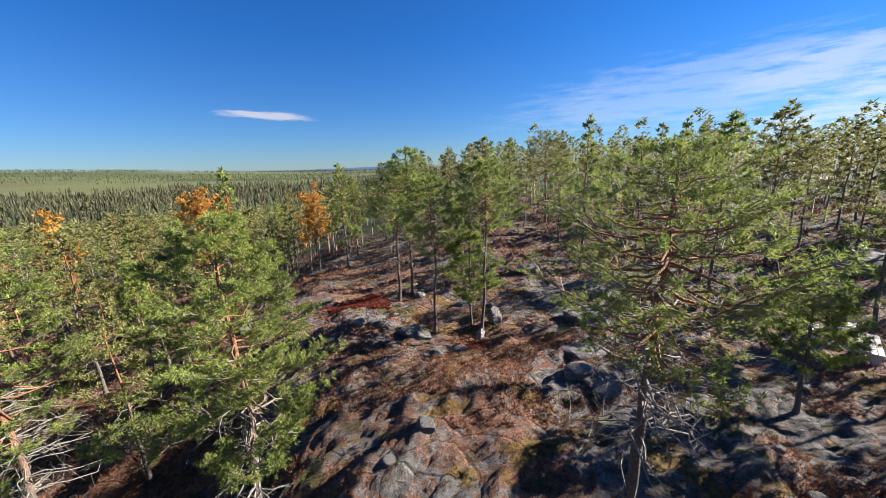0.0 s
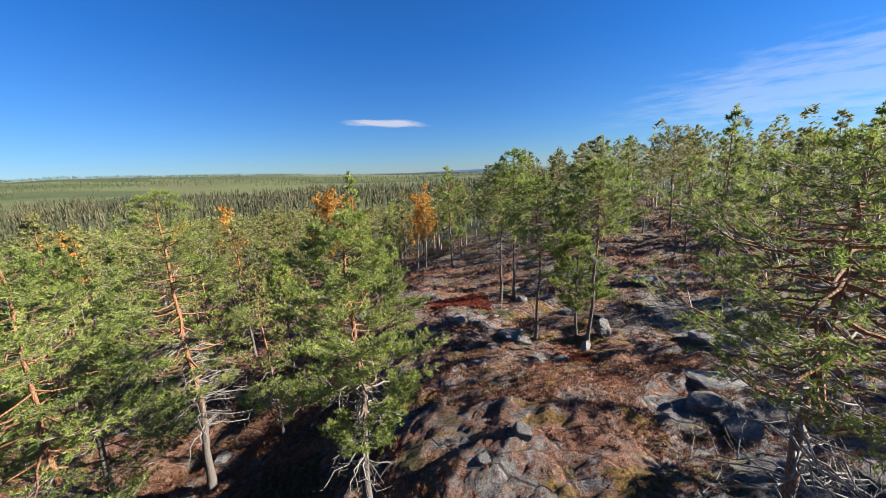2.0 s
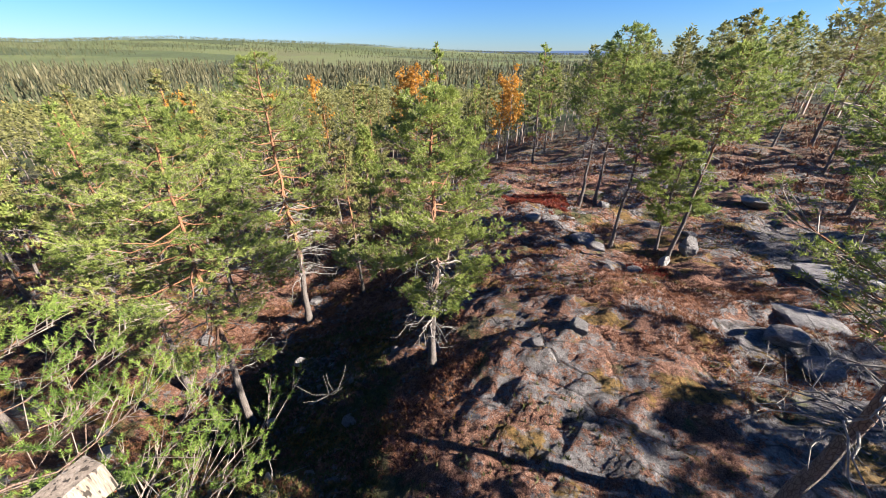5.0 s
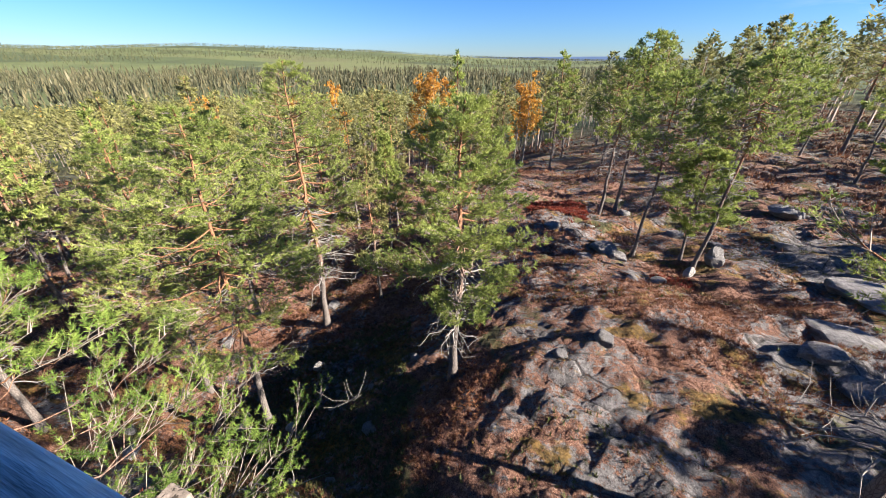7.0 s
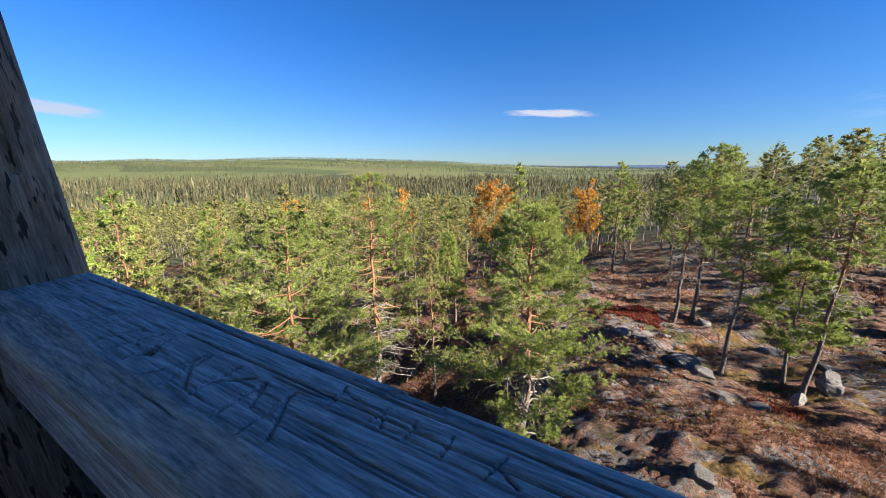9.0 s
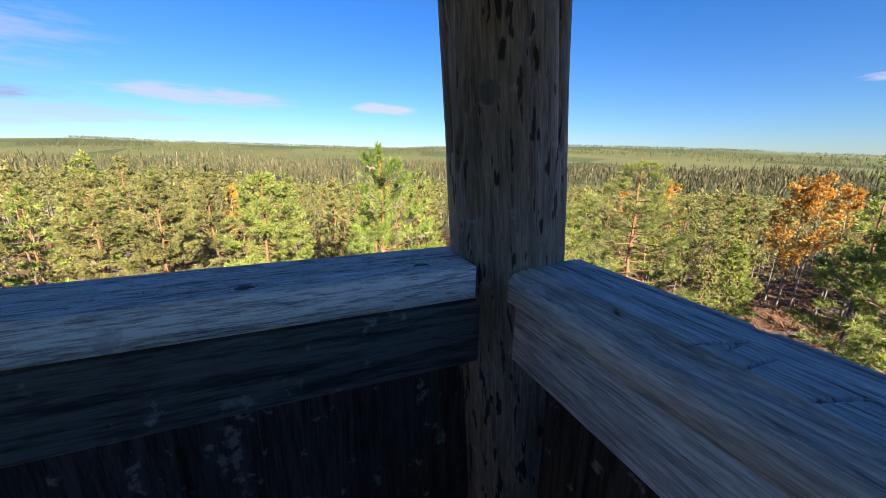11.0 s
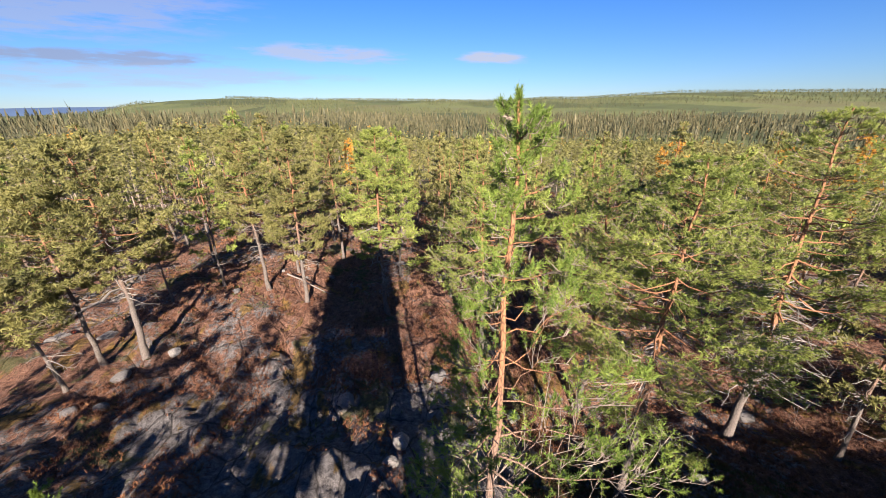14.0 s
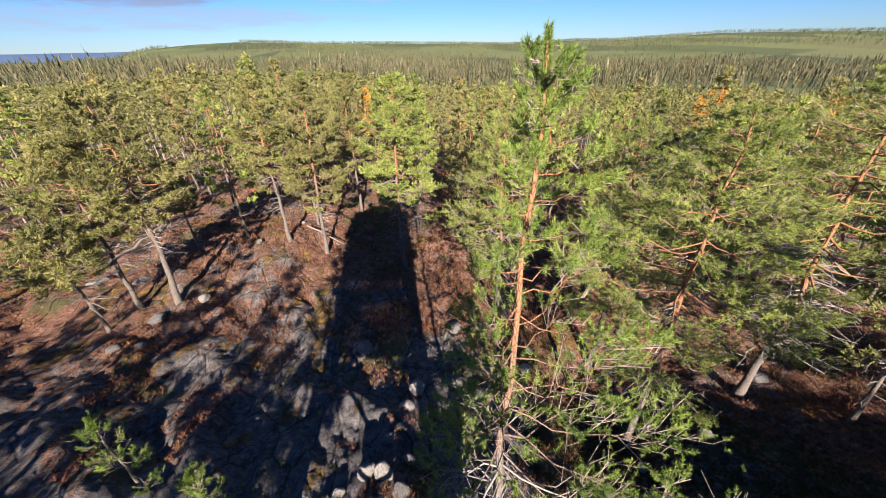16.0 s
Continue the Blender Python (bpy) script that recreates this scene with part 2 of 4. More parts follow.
def board_material(name, along=0, dark=(0.20, 0.188, 0.178), light=(0.82, 0.79, 0.74), stain=(0.07, 0.065, 0.06), fine_share=0.4, spread=(0.40, 0.55), slits=False):
    """Silvery weathered timber with its grain along one axis."""
    n = Nodes(name, 0.72)
    scale = [62.0, 62.0, 62.0]
    scale[along] = 5.0
    p = n.place(scale)
    fine = [300.0, 300.0, 300.0]
    fine[along] = 22.0
    g, h = n.noise(p, 1.0, 6, 0.65), n.noise(n.place(fine), 1.0, 4, 0.7)
    v = n.math("ADD", n.math("MULTIPLY", g, 1.0 - fine_share), n.math("MULTIPLY", h, fine_share))
    colour = n.ramp(v, (spread[0], dark), (0.5 * sum(spread), tuple(0.55 * a + 0.45 * b for a, b in zip(dark, light))), (spread[1], light))
    wide = [16.0, 16.0, 16.0]
    wide[along] = 3.0
    colour = n.mix(n.ramp(n.noise(n.place(wide), 1.0, 5, 0.7), (0.60, 0.0), (0.74, 0.5)), colour, stain)
    colour = n.mix(n.ramp(n.noise(n.place(), 23, 4, 0.6), (0.62, 0.0), (0.70, 0.5)), colour, (0.40, 0.38, 0.35))
    if slits:
        cut = [70.0, 70.0, 70.0]
        cut[along] = 16.0
        colour = n.mix(n.ramp(n.noise(n.place(cut), 1.0, 2, 0.5), (0.60, 0.0), (0.64, 0.9)), colour, (0.018, 0.015, 0.012))
        colour = n.mix(n.ramp(n.noise(n.place(), 7, 3, 0.6), (0.50, 0.0), (0.68, 0.5)), colour, (0.10, 0.075, 0.05))
    n.bump(v, 0.7, 0.0025)
    return n.done(colour)


M = {
    "ground": ground_material(),
    "needle": foliage("pine_needles", (0.052, 0.080, 0.022), (0.198, 0.248, 0.055), (0.385, 0.425, 0.11)),
    "needle_mid": foliage("pine_needles_dull", (0.060, 0.066, 0.026), (0.188, 0.188, 0.062), (0.34, 0.322, 0.115)),
    "needle_fresh": foliage("pine_needles_fresh", (0.040, 0.080, 0.018), (0.150, 0.228, 0.042), (0.320, 0.400, 0.085)),
    "spruce": foliage("spruce_needles", (0.030, 0.034, 0.018), (0.088, 0.088, 0.046), (0.180, 0.155, 0.080), 0.2, 0.03, 0.11),
    "hill_woods": foliage("hill_woods", (0.028, 0.036, 0.018), (0.070, 0.078, 0.034), (0.13, 0.128, 0.055), 0.2, 0.008, 0.05),
    "autumn": foliage("autumn_leaves", (0.26, 0.12, 0.020), (0.52, 0.27, 0.045), (0.70, 0.44, 0.09), 0.4),
    # the ridge's blues hold the haze of distance
    "ridge": foliage("hazy_ridge", (0.050, 0.085, 0.150), (0.060, 0.100, 0.172), (0.072, 0.115, 0.190), 0.0, 0.004, 0.02),
    "bark": bark_material(),
    "dead": grey_wood("dead_wood", (0.07, 0.063, 0.056), (0.33, 0.305, 0.27)),
    "twig": grey_wood("pine_twigs", (0.11, 0.09, 0.075), (0.34, 0.28, 0.225)),
    "heather": foliage("heather", (0.045, 0.020, 0.013), (0.15, 0.066, 0.036), (0.30, 0.150, 0.075), 0.2, 0.6),
    "red_leaf": foliage("red_bilberry", (0.06, 0.014, 0.010), (0.16, 0.030, 0.020), (0.26, 0.075, 0.03), 0.3),
    "ochre": foliage("ochre_moss", (0.10, 0.070, 0.014), (0.26, 0.165, 0.03), (0.40, 0.26, 0.05), 0.2),
    "crowberry": foliage("crowberry", (0.022, 0.028, 0.010), (0.070, 0.078, 0.026), (0.15, 0.145, 0.045), 0.2, 0.8),
    "stone": stone_material("grey_stone", (0.06, 0.057, 0.055), (0.18, 0.171, 0.163), (0.35, 0.333, 0.315)),
    "pale_stone": stone_material("pale_stone", (0.12, 0.115, 0.105), (0.32, 0.305, 0.28), (0.52, 0.495, 0.45)),
    "rail_x": board_material("weathered_rail_along", 0, (0.25, 0.24, 0.232), (0.86, 0.835, 0.795), fine_share=0.55, spread=(0.38, 0.60)),
    "rail_y": board_material("weathered_rail_across", 1, (0.17, 0.162, 0.155), (0.96, 0.93, 0.88), (0.34, 0.325, 0.31), 0.66, (0.35, 0.54)),
    # next two: shade below the rails is darkened into the board colour
    "board": board_material("shade_dark_boards", 2, (0.016, 0.014, 0.012), (0.075, 0.066, 0.058), (0.010, 0.009, 0.008)),
    "shade_grey_board": board_material("shade_grey_boards", 1, (0.030, 0.029, 0.027), (0.13, 0.125, 0.115), (0.02, 0.018, 0.016)),
    "knot": grey_wood("knot_wood", (0.05, 0.046, 0.042), (0.22, 0.20, 0.18), 3.0),
    "log": board_material("post_timber", 2, (0.085, 0.070, 0.056), (0.36, 0.30, 0.235), (0.06, 0.05, 0.04), 0.5, (0.36, 0.62), True),
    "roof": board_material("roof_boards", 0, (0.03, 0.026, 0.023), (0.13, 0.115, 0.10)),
    "pale_plank": board_material("pale_planks", 0, (0.24, 0.22, 0.19), (0.58, 0.55, 0.49), (0.2, 0.18, 0.15)),
}


# ---- terrain ----
def ease(v):
    v = np.clip(v, 0.0, 1.0)
    return v * v * (3 - 2 * v)


def value_noise(x, y, seed=0):
    """Smooth noise between -1 and 1, one cell to the unit."""
    xi, yi = np.floor(x), np.floor(y)
    fx, fy = x - xi, y - yi
    fx, fy = fx * fx * (3 - 2 * fx), fy * fy * (3 - 2 * fy)

    def corner(a, b):
        v = np.sin(a * 127.1 + b * 311.7 + seed * 74.7) * 43758.5453
        return v - np.floor(v)

    low = corner(xi, yi) * (1 - fx) + corner(xi + 1, yi) * fx
    top = corner(xi, yi + 1) * (1 - fx) + corner(xi + 1, yi + 1) * fx
    return 2 * (low * (1 - fy) + top * fy) - 1


def layered_noise(x, y, octaves=4, seed=0):
    total, size = 0.0, 1.0
    for n in range(octaves):
        total = total + size * value_noise(x * 2**n, y * 2**n, seed + n)
        size *= 0.5
    return total


SKY_AZ = (-20, 4, 13, 23, 31, 37, 45, 53, 60, 64, 69, 74, 79, 88, 99, 106, 113, 118, 122, 124, 126, 131, 150)
SKY_EL = (-0.4, -0.5, -0.3, 0.1, 0.45, 0.62, 0.80, 0.92, 0.62, 0.45, 0.55, 0.28, 0.30, 0.52, 0.70, 0.84, 0.98, 0.75, 0.42, -0.05, -0.5, -0.8, -0.8)
FALL_R = (18, 30, 60, 110, 200, 300, 600, 900)
FALL_Z = (0.0, -1.6, -4.8, -9.5, -18.0, -27.0, -33.0, -33.0)


def land(x, y):
    """The height of the land without its small relief."""
    r = np.hypot(x, y)
    az = np.degrees(np.arctan2(-x, y))
    z = 2.3 - 1.8 * ease((-x - 2) / 8) * ease((r - 1) / 4) + 0.9 * ease((-y - 4) / 6) * ease((-x + 2) / 6)
    # the steep slope beside the rock, and the rock's dome
    z = z - 1.95 * ease((0.9 - x) / 5.6) * ease((y - 1.0) / 3.0) * ease((15 - y) / 4) * ease((x + 18) / 9)
    z = z + 0.75 * ease(1 - np.hypot((x - 3.4) / 1.25, y - 8.6) / 4.6)
    z = z - 0.45 * ease(1 - np.hypot(x - 4.5, y - 15) / 5)
    # it rises to the north-east and falls to the valley in the west
    high = ease((18 - az) / 40) * ease((az + 175) / 40)
    z = z + 1.8 * high * ease((r - 18) / 40)
    valley = ease((az + 22) / 26) * ease((170 - az) / 30)
    low = np.interp(r, FALL_R, FALL_Z) * (1 - 0.42 * ease((az - 84) / 22) * ease((1200 - r) / 700))
    crest = 9 + 3600 * np.tan(np.radians(np.interp(az, SKY_AZ, SKY_EL)))
    hills = (crest + 33) * ease((r - 850) / 2750) ** 0.8 * (1 - 0.5 * ease((r - 3700) / 1200))
    hills = hills * (1 + 0.10 * value_noise(x / 420, y / 420, 5) * ease((3300 - r) / 600))
    return z + valley * (low + hills)


def ground_z(x, y):
    """The height of the ground, with ledges and lumps of rock."""
    x, y = np.asarray(x, float), np.asarray(y, float)
    r = np.hypot(x, y)
    near = ease((90 - r) / 60)
    lumps = 0.13 * layered_noise(x / 3.1 + 7, y / 2.7, 4, 11)
    u, v = x * 0.86 + y * 0.5, y * 0.86 - x * 0.5
    step = layered_noise(u / 1.4, v / 0.75, 5, 31)
    ledges = 0.10 * (np.floor(step * 3) + ease((step * 3 - np.floor(step * 3)) * 5.0)) / 1.5
    fine = 0.06 * (0.6 - np.abs(layered_noise(x / 0.6, y / 0.6, 4, 51)))
    return land(x, y) + near * (lumps + ledges + fine)
# ---- end of terrain ----


# ---- mesh helpers ----
def mesh_from(name, verts, faces, material, smooth=False):
    """A mesh from arrays; faces is one array of equal faces or a list of such arrays."""
    faces = faces if isinstance(faces, list) else [faces]
    faces = [f for f in faces if len(f)]
    me = bpy.data.meshes.new(name)
    verts = np.asarray(verts, np.float32)
    me.vertices.add(len(verts))
    me.vertices.foreach_set("co", verts.ravel())
    sizes = np.concatenate([np.full(len(f), f.shape[1]) for f in faces])
    me.loops.add(int(sizes.sum()))
    me.loops.foreach_set("vertex_index", np.concatenate([f.ravel() for f in faces]).astype(np.int32))
    me.polygons.add(len(sizes))
    me.polygons.foreach_set("loop_start", np.concatenate([[0], np.cumsum(sizes)[:-1]]).astype(np.int32))
    if smooth:
        me.polygons.foreach_set("use_smooth", np.ones(len(sizes), bool))
    me.update(calc_edges=True)
    me.validate()
    me.materials.append(material)
    return me


def part(name, data, material, parent, label="", at=None):
    """One mesh object, from a bmesh or a mesh, under a thing or a part."""
    if isinstance(data, bmesh.types.BMesh):
        me = bpy.data.meshes.new(name)
        data.to_mesh(me)
        data.free()
        me.materials.append(material)
        data = me
    ob = new(name, data)
    ob.parent = parent
    if at is not None:
        ob.matrix_basis = at
    return tagged(ob, label)


def thing(name, label, category, group="", at=None, kind=""):
    ob = new(name)
    ob.empty_display_size = 0.3
    if at is not None:
        ob.matrix_basis = at
    return tagged(ob, label, category, group, kind)


def bar(size, at=(0, 0, 0), bevel=0.006, turn=(0, 0, 0), bm=None):
    """A bevelled beam or board."""
    own = bmesh.new()
    bmesh.ops.create_cube(own, size=1, matrix=Matrix.Diagonal((*size, 1)))
    if bevel:
        bmesh.ops.bevel(own, geom=own.edges[:], offset=bevel, segments=1, affect="EDGES")
    bmesh.ops.transform(own, matrix=pose(*at, *turn), verts=own.verts)
    if bm is None:
        return own
    me = bpy.data.meshes.new("tmp")
    own.to_mesh(me)
    own.free()
    bm.from_mesh(me)
    bpy.data.meshes.remove(me)
    return bm


def tube(points, radii, sides=6):
    """Vertices and quads of a tapered tube along points."""
    p = np.asarray(points, float)
    r = np.asarray(radii, float)
    d = np.gradient(p, axis=0)
    d /= np.linalg.norm(d, axis=1)[:, None] + 1e-9
    ref = np.where(np.abs(d[:, 2:]) > 0.9, [[1.0, 0, 0]], [[0, 0, 1.0]])
    a = np.cross(d, ref)
    a /= np.linalg.norm(a, axis=1)[:, None] + 1e-9
    b = np.cross(d, a)
    w = np.linspace(0, 2 * np.pi, sides, endpoint=False)
    ring = np.cos(w)[None, :, None] * a[:, None] + np.sin(w)[None, :, None] * b[:, None]
    v = (p[:, None] + ring * r[:, None, None]).reshape(-1, 3)
    k, s = np.meshgrid(np.arange(len(p) - 1), np.arange(sides), indexing="ij")
    n = (s + 1) % sides
    f = np.stack([k * sides + s, k * sides + n, (k + 1) * sides + n, (k + 1) * sides + s], -1).reshape(-1, 4)
    return v, f


def joined(tubes):
    verts, faces, base = [], [], 0
    for v, f in tubes:
        verts.append(v)
        faces.append(f + base)
        base += len(v)
    return np.concatenate(verts), np.concatenate(faces)


def tufts(rng, where, way, blades, length, width, spread=0.75):
    """Bundles of pointed blades: needles, leaves or heather twigs."""
    n = len(where)
    d = way[:, None] + spread * rng.normal(size=(n, blades, 3))
    d /= np.linalg.norm(d, axis=2)[..., None] + 1e-9
    s = np.cross(d, rng.normal(size=(n, blades, 3)))
    s /= np.linalg.norm(s, axis=2)[..., None] + 1e-9
    l = length * rng.uniform(0.7, 1.25, (n, blades, 1))
    w = width * rng.uniform(0.7, 1.3, (n, blades, 1))
    o = where[:, None] + 0.12 * l * d
    v = np.stack([o + s * w * 0.5, o + d * l, o - s * w * 0.5], 2)
    return v.reshape(-1, 3), np.arange(n * blades * 3).reshape(-1, 3)


def brushes(rng, where, way, blades, length, width, axis):
    """Shoots with needles all round: a short axis that bristles outwards and forwards."""
    n = len(where)
    way = way / (np.linalg.norm(way, axis=1)[:, None] + 1e-9)
    t = rng.uniform(0, 1, (n, blades, 1))
    out = np.cross(way[:, None], rng.normal(size=(n, blades, 3)))
    out /= np.linalg.norm(out, axis=2)[..., None] + 1e-9
    d = way[:, None] * (0.25 + 0.9 * t**2) + out * (1.0 - 0.55 * t**2) + 0.18 * rng.normal(size=(n, blades, 3))
    d /= np.linalg.norm(d, axis=2)[..., None] + 1e-9
    s = np.cross(d, rng.normal(size=(n, blades, 3)))
    s /= np.linalg.norm(s, axis=2)[..., None] + 1e-9
    big = rng.uniform(0.75, 1.25, (n, 1, 1))
    l = length * big * rng.uniform(0.75, 1.2, (n, blades, 1))
    o = where[:, None] + way[:, None] * (axis * big * (t - 0.7))
    v = np.stack([o + s * width * 0.5, o + d * l, o - s * width * 0.5], 2)
    return v.reshape(-1, 3), np.arange(n * blades * 3).reshape(-1, 3)


# ---- the land ----
def make_ground():
    r = np.concatenate([np.arange(0.4, 3, 0.35), np.arange(3, 24, 0.11), np.geomspace(24, 4900, 150)])
    az = np.radians(np.concatenate([np.arange(-180, -75, 4.0), np.arange(-75, 160, 0.62), np.arange(160, 180, 4.0)]))
    rr, aa = np.meshgrid(r, az, indexing="ij")
    x, y = 0.8 - rr * np.sin(aa), rr * np.cos(aa)
    v = np.stack([x, y, ground_z(x, y)], -1).reshape(-1, 3)
    n, m = len(r), len(az)
    k, s = np.meshgrid(np.arange(n - 1), np.arange(m), indexing="ij")
    t = (s + 1) % m
    f = np.stack([k * m + s, k * m + t, (k + 1) * m + t, (k + 1) * m + s], -1).reshape(-1, 4)
    v = np.concatenate([v, [[0.8, 0, float(ground_z(0.8, 0.0))]]])
    hub = np.stack([np.full(m, len(v) - 1), (np.arange(m) + 1) % m, np.arange(m)], -1)
    ob = new("ground", mesh_from("ground", v, [f[:, ::-1], hub[:, ::-1]], M["ground"], True))
    tagged(ob, "rocky heath with grey bedrock and brown heather falling to a wooded valley", "ground", kind="structure")
    if ob.data.polygons[5000].normal.z < 0:
        ob.data.flip_normals()


make_ground()


# ---- the lookout tower ----
DECK = 7.86
SIDE = 2.75  # from post to post
PX, PY = 0.035, -0.06  # the corner post that the camera passes


def log_mesh(name, height, radius, material, seed, slits=0):
    """An upright hewn log with shallow flats, checks and knots."""
    rng = np.random.default_rng(seed)
    sides, rows = (110, 360) if slits else (40, 90)
    z = np.linspace(0, height, rows)
    w = np.linspace(0, 2 * np.pi, sides, endpoint=False)
    zz, ww = np.meshgrid(z, w, indexing="ij")
    r = radius * (1 + 0.03 * np.cos(3 * ww + 0.4 * zz) + 0.015 * value_noise(ww * 6, zz * 5, seed)) * (1.03 - 0.06 * zz / height)
    for _ in range(5):
        a, z0, z1 = rng.uniform(0, 6.28), *np.sort(rng.uniform(0, height, 2))
        gap = np.abs((ww - a - 0.12 * np.sin(zz * 1.7) + np.pi) % (2 * np.pi) - np.pi)
        r = r - 0.012 * np.exp(-((gap / 0.07) ** 2)) * ((zz > z0) & (zz < z1))
    for _ in range(slits):
        a, c, tall, wide, deep = rng.uniform(0, 6.28), rng.uniform(0.1, height), rng.uniform(0.012, 0.05), rng.uniform(0.022, 0.045), rng.uniform(0.004, 0.011)
        gap = np.abs((ww - a - 0.9 * (zz - c) * rng.normal() + np.pi) % (2 * np.pi) - np.pi)
        r = r - deep * np.exp(-((gap / wide) ** 2) - ((zz - c) / tall) ** 4)
    v = np.stack([r * np.cos(ww), r * np.sin(ww), zz], -1).reshape(-1, 3)
    k, s = np.meshgrid(np.arange(rows - 1), np.arange(sides), indexing="ij")
    t = (s + 1) % sides
    f = np.stack([k * sides + s, k * sides + t, (k + 1) * sides + t, (k + 1) * sides + s], -1).reshape(-1, 4)
    top = np.arange((rows - 1) * sides, rows * sides)[None]
    return mesh_from(name, v, [f, top], material, True)


def plank_mesh(name, x0, x1, y0, y1, z_top, thick, along, material, seed, grooves=(), holes=(), wane=0.0, close=(0, 0), knots=()):
    """A worn plank with splits along the grain, cut strokes and bolt holes as real hollows.
    grooves: (a0, b0, a1, b1, width, depth) with a along the plank; holes: (a, b, radius along, radius across)."""
    rng = np.random.default_rng(seed)
    a0, a1, b0, b1 = (x0, x1, y0, y1) if along == 0 else (y0, y1, x0, x1)
    steps = np.concatenate([np.arange(a0, close[0], 0.012), np.arange(close[0], close[1], 0.0020), np.arange(close[1], a1 - 0.006, 0.012), [a1]])
    na, nb = len(steps), int((b1 - b0) / 0.0014)
    a, b = np.meshgrid(steps, np.linspace(b0, b1, nb), indexing="ij")
    edge = np.minimum(b - b0, b1 - b)
    z = z_top + 0.00035 * value_noise(a * 22, b * 230, seed) + 0.0005 * value_noise(a * 9, b * 80, seed + 1)
    for ka, kb, ra, rb in knots:
        ring = np.hypot((a - ka) / ra, (b - kb) / rb)
        z = z + 0.0014 * np.exp(-(((ring - 1.3) / 0.13) ** 2)) + 0.0009 * np.exp(-(((ring - 1.75) / 0.13) ** 2)) - 0.0012 * np.exp(-(((ring - 1.02) / 0.10) ** 2))
    z = z - 0.003 * np.exp(-((edge / 0.0025) ** 2)) - 0.003 * (value_noise(a * 14, b * 9, seed + 2) > 0.45) * np.exp(-((edge / 0.02) ** 2))
    if wane:
        near = wane * (1 + 0.35 * value_noise(a * 5, 0 * a, seed + 3)) - (b - b0)
        z = z - 0.55 * np.clip(near, 0, None) - 0.002 * (near > 0) * value_noise(a * 30, b * 90, seed + 4)
    for _ in range(9):
        c, s, e = rng.uniform(b0 + 0.01, b1 - 0.01), *np.sort(rng.uniform(a0, a1, 2))
        off = np.abs(b - c - 0.004 * value_noise(a * 3, 0 * a, seed + 9) - 0.03 * (a - s) * rng.normal() * 0.2)
        z = z - rng.uniform(0.001, 0.003) * np.exp(-((off / 0.0010) ** 2)) * ((a > s) & (a < e))
    for _ in range(int(150 * (close[1] - close[0]))):
        c, s, long = rng.uniform(b0 + 0.004, b1 - 0.004), rng.uniform(*close), rng.uniform(0.01, 0.06)
        z = z - rng.uniform(0.0008, 0.0022) * np.exp(-(((b - c) / 0.0011) ** 2) - ((a - s) / long) ** 4)
    for ga, gb, ha, hb, w, deep in grooves:
        t = np.clip(((a - ga) * (ha - ga) + (b - gb) * (hb - gb)) / ((ha - ga) ** 2 + (hb - gb) ** 2), 0, 1)
        far = np.hypot(a - ga - t * (ha - ga), b - gb - t * (hb - gb))
        z = z - deep * np.exp(-((far / w) ** 4))
    for ha, hb, ra, rb in holes:
        z = z - 0.052 * np.exp(-((((a - ha) / ra) ** 2 + ((b - hb) / rb) ** 2) ** 4))
    wob = 0.002 * value_noise(a * 2.3, 0 * a + 4, seed + 5) * np.where(b < 0.5 * (b0 + b1), 1, -1) * (edge < 0.004)
    top = np.stack([a, b + wob, z] if along == 0 else [b + wob, a, z], -1).reshape(-1, 3)
    low = top.copy()
    low[:, 2] = z_top - thick
    k, s = np.meshgrid(np.arange(na - 1), np.arange(nb - 1), indexing="ij")
    f = np.stack([k * nb + s, (k + 1) * nb + s, (k + 1) * nb + s + 1, k * nb + s + 1], -1).reshape(-1, 4)
    rim = np.concatenate([np.arange(na) * nb, (na - 1) * nb + np.arange(1, nb), np.arange(na - 2, -1, -1) * nb + nb - 1, np.arange(nb - 2, 0, -1)])
    n = len(top)
    skirt = low[rim]
    r = np.arange(len(rim))
    q = (r + 1) % len(rim)
    mid = top[rim].copy()
    mid[:, 2] = z_top - 0.5 * thick + 0.004 * value_noise(rim * 0.03, rim * 0.0, seed + 7)
    wall = np.stack([rim[r], n + r, n + q, rim[q]], -1)
    wall2 = np.stack([n + r, n + len(rim) + r, n + len(rim) + q, n + q], -1)
    bottom = (n + len(rim) + r)[None]
    me = mesh_from(name, np.concatenate([top, mid, skirt]), [f, wall, wall2, bottom], material)
    bm = bmesh.new()
    bm.from_mesh(me)
    bmesh.ops.recalc_face_normals(bm, faces=bm.faces[:])
    bm.to_mesh(me)
    bm.free()
    return me


def strokes(rng, a0, a1, b0, b1, count, deep=0.0035, wide=0.0012):
    """Worn cuts that once were letters: upright and slanting strokes in a row."""
    out, a = [], a0
    while a < a1 and len(out) < count:
        h, w = (b1 - b0) * rng.uniform(0.7, 1.0), rng.uniform(0.012, 0.03)
        lean = rng.uniform(-0.35, 0.35) * h
        out.append((a, b0, a + lean, b0 + h, wide, deep))
        if rng.random() < 0.75:
            out.append((a + lean, b0 + h * rng.uniform(0.4, 1), a + w, b0 + h * rng.uniform(0, 1), wide, deep))
        a += w + rng.uniform(0.012, 0.03)
    return out


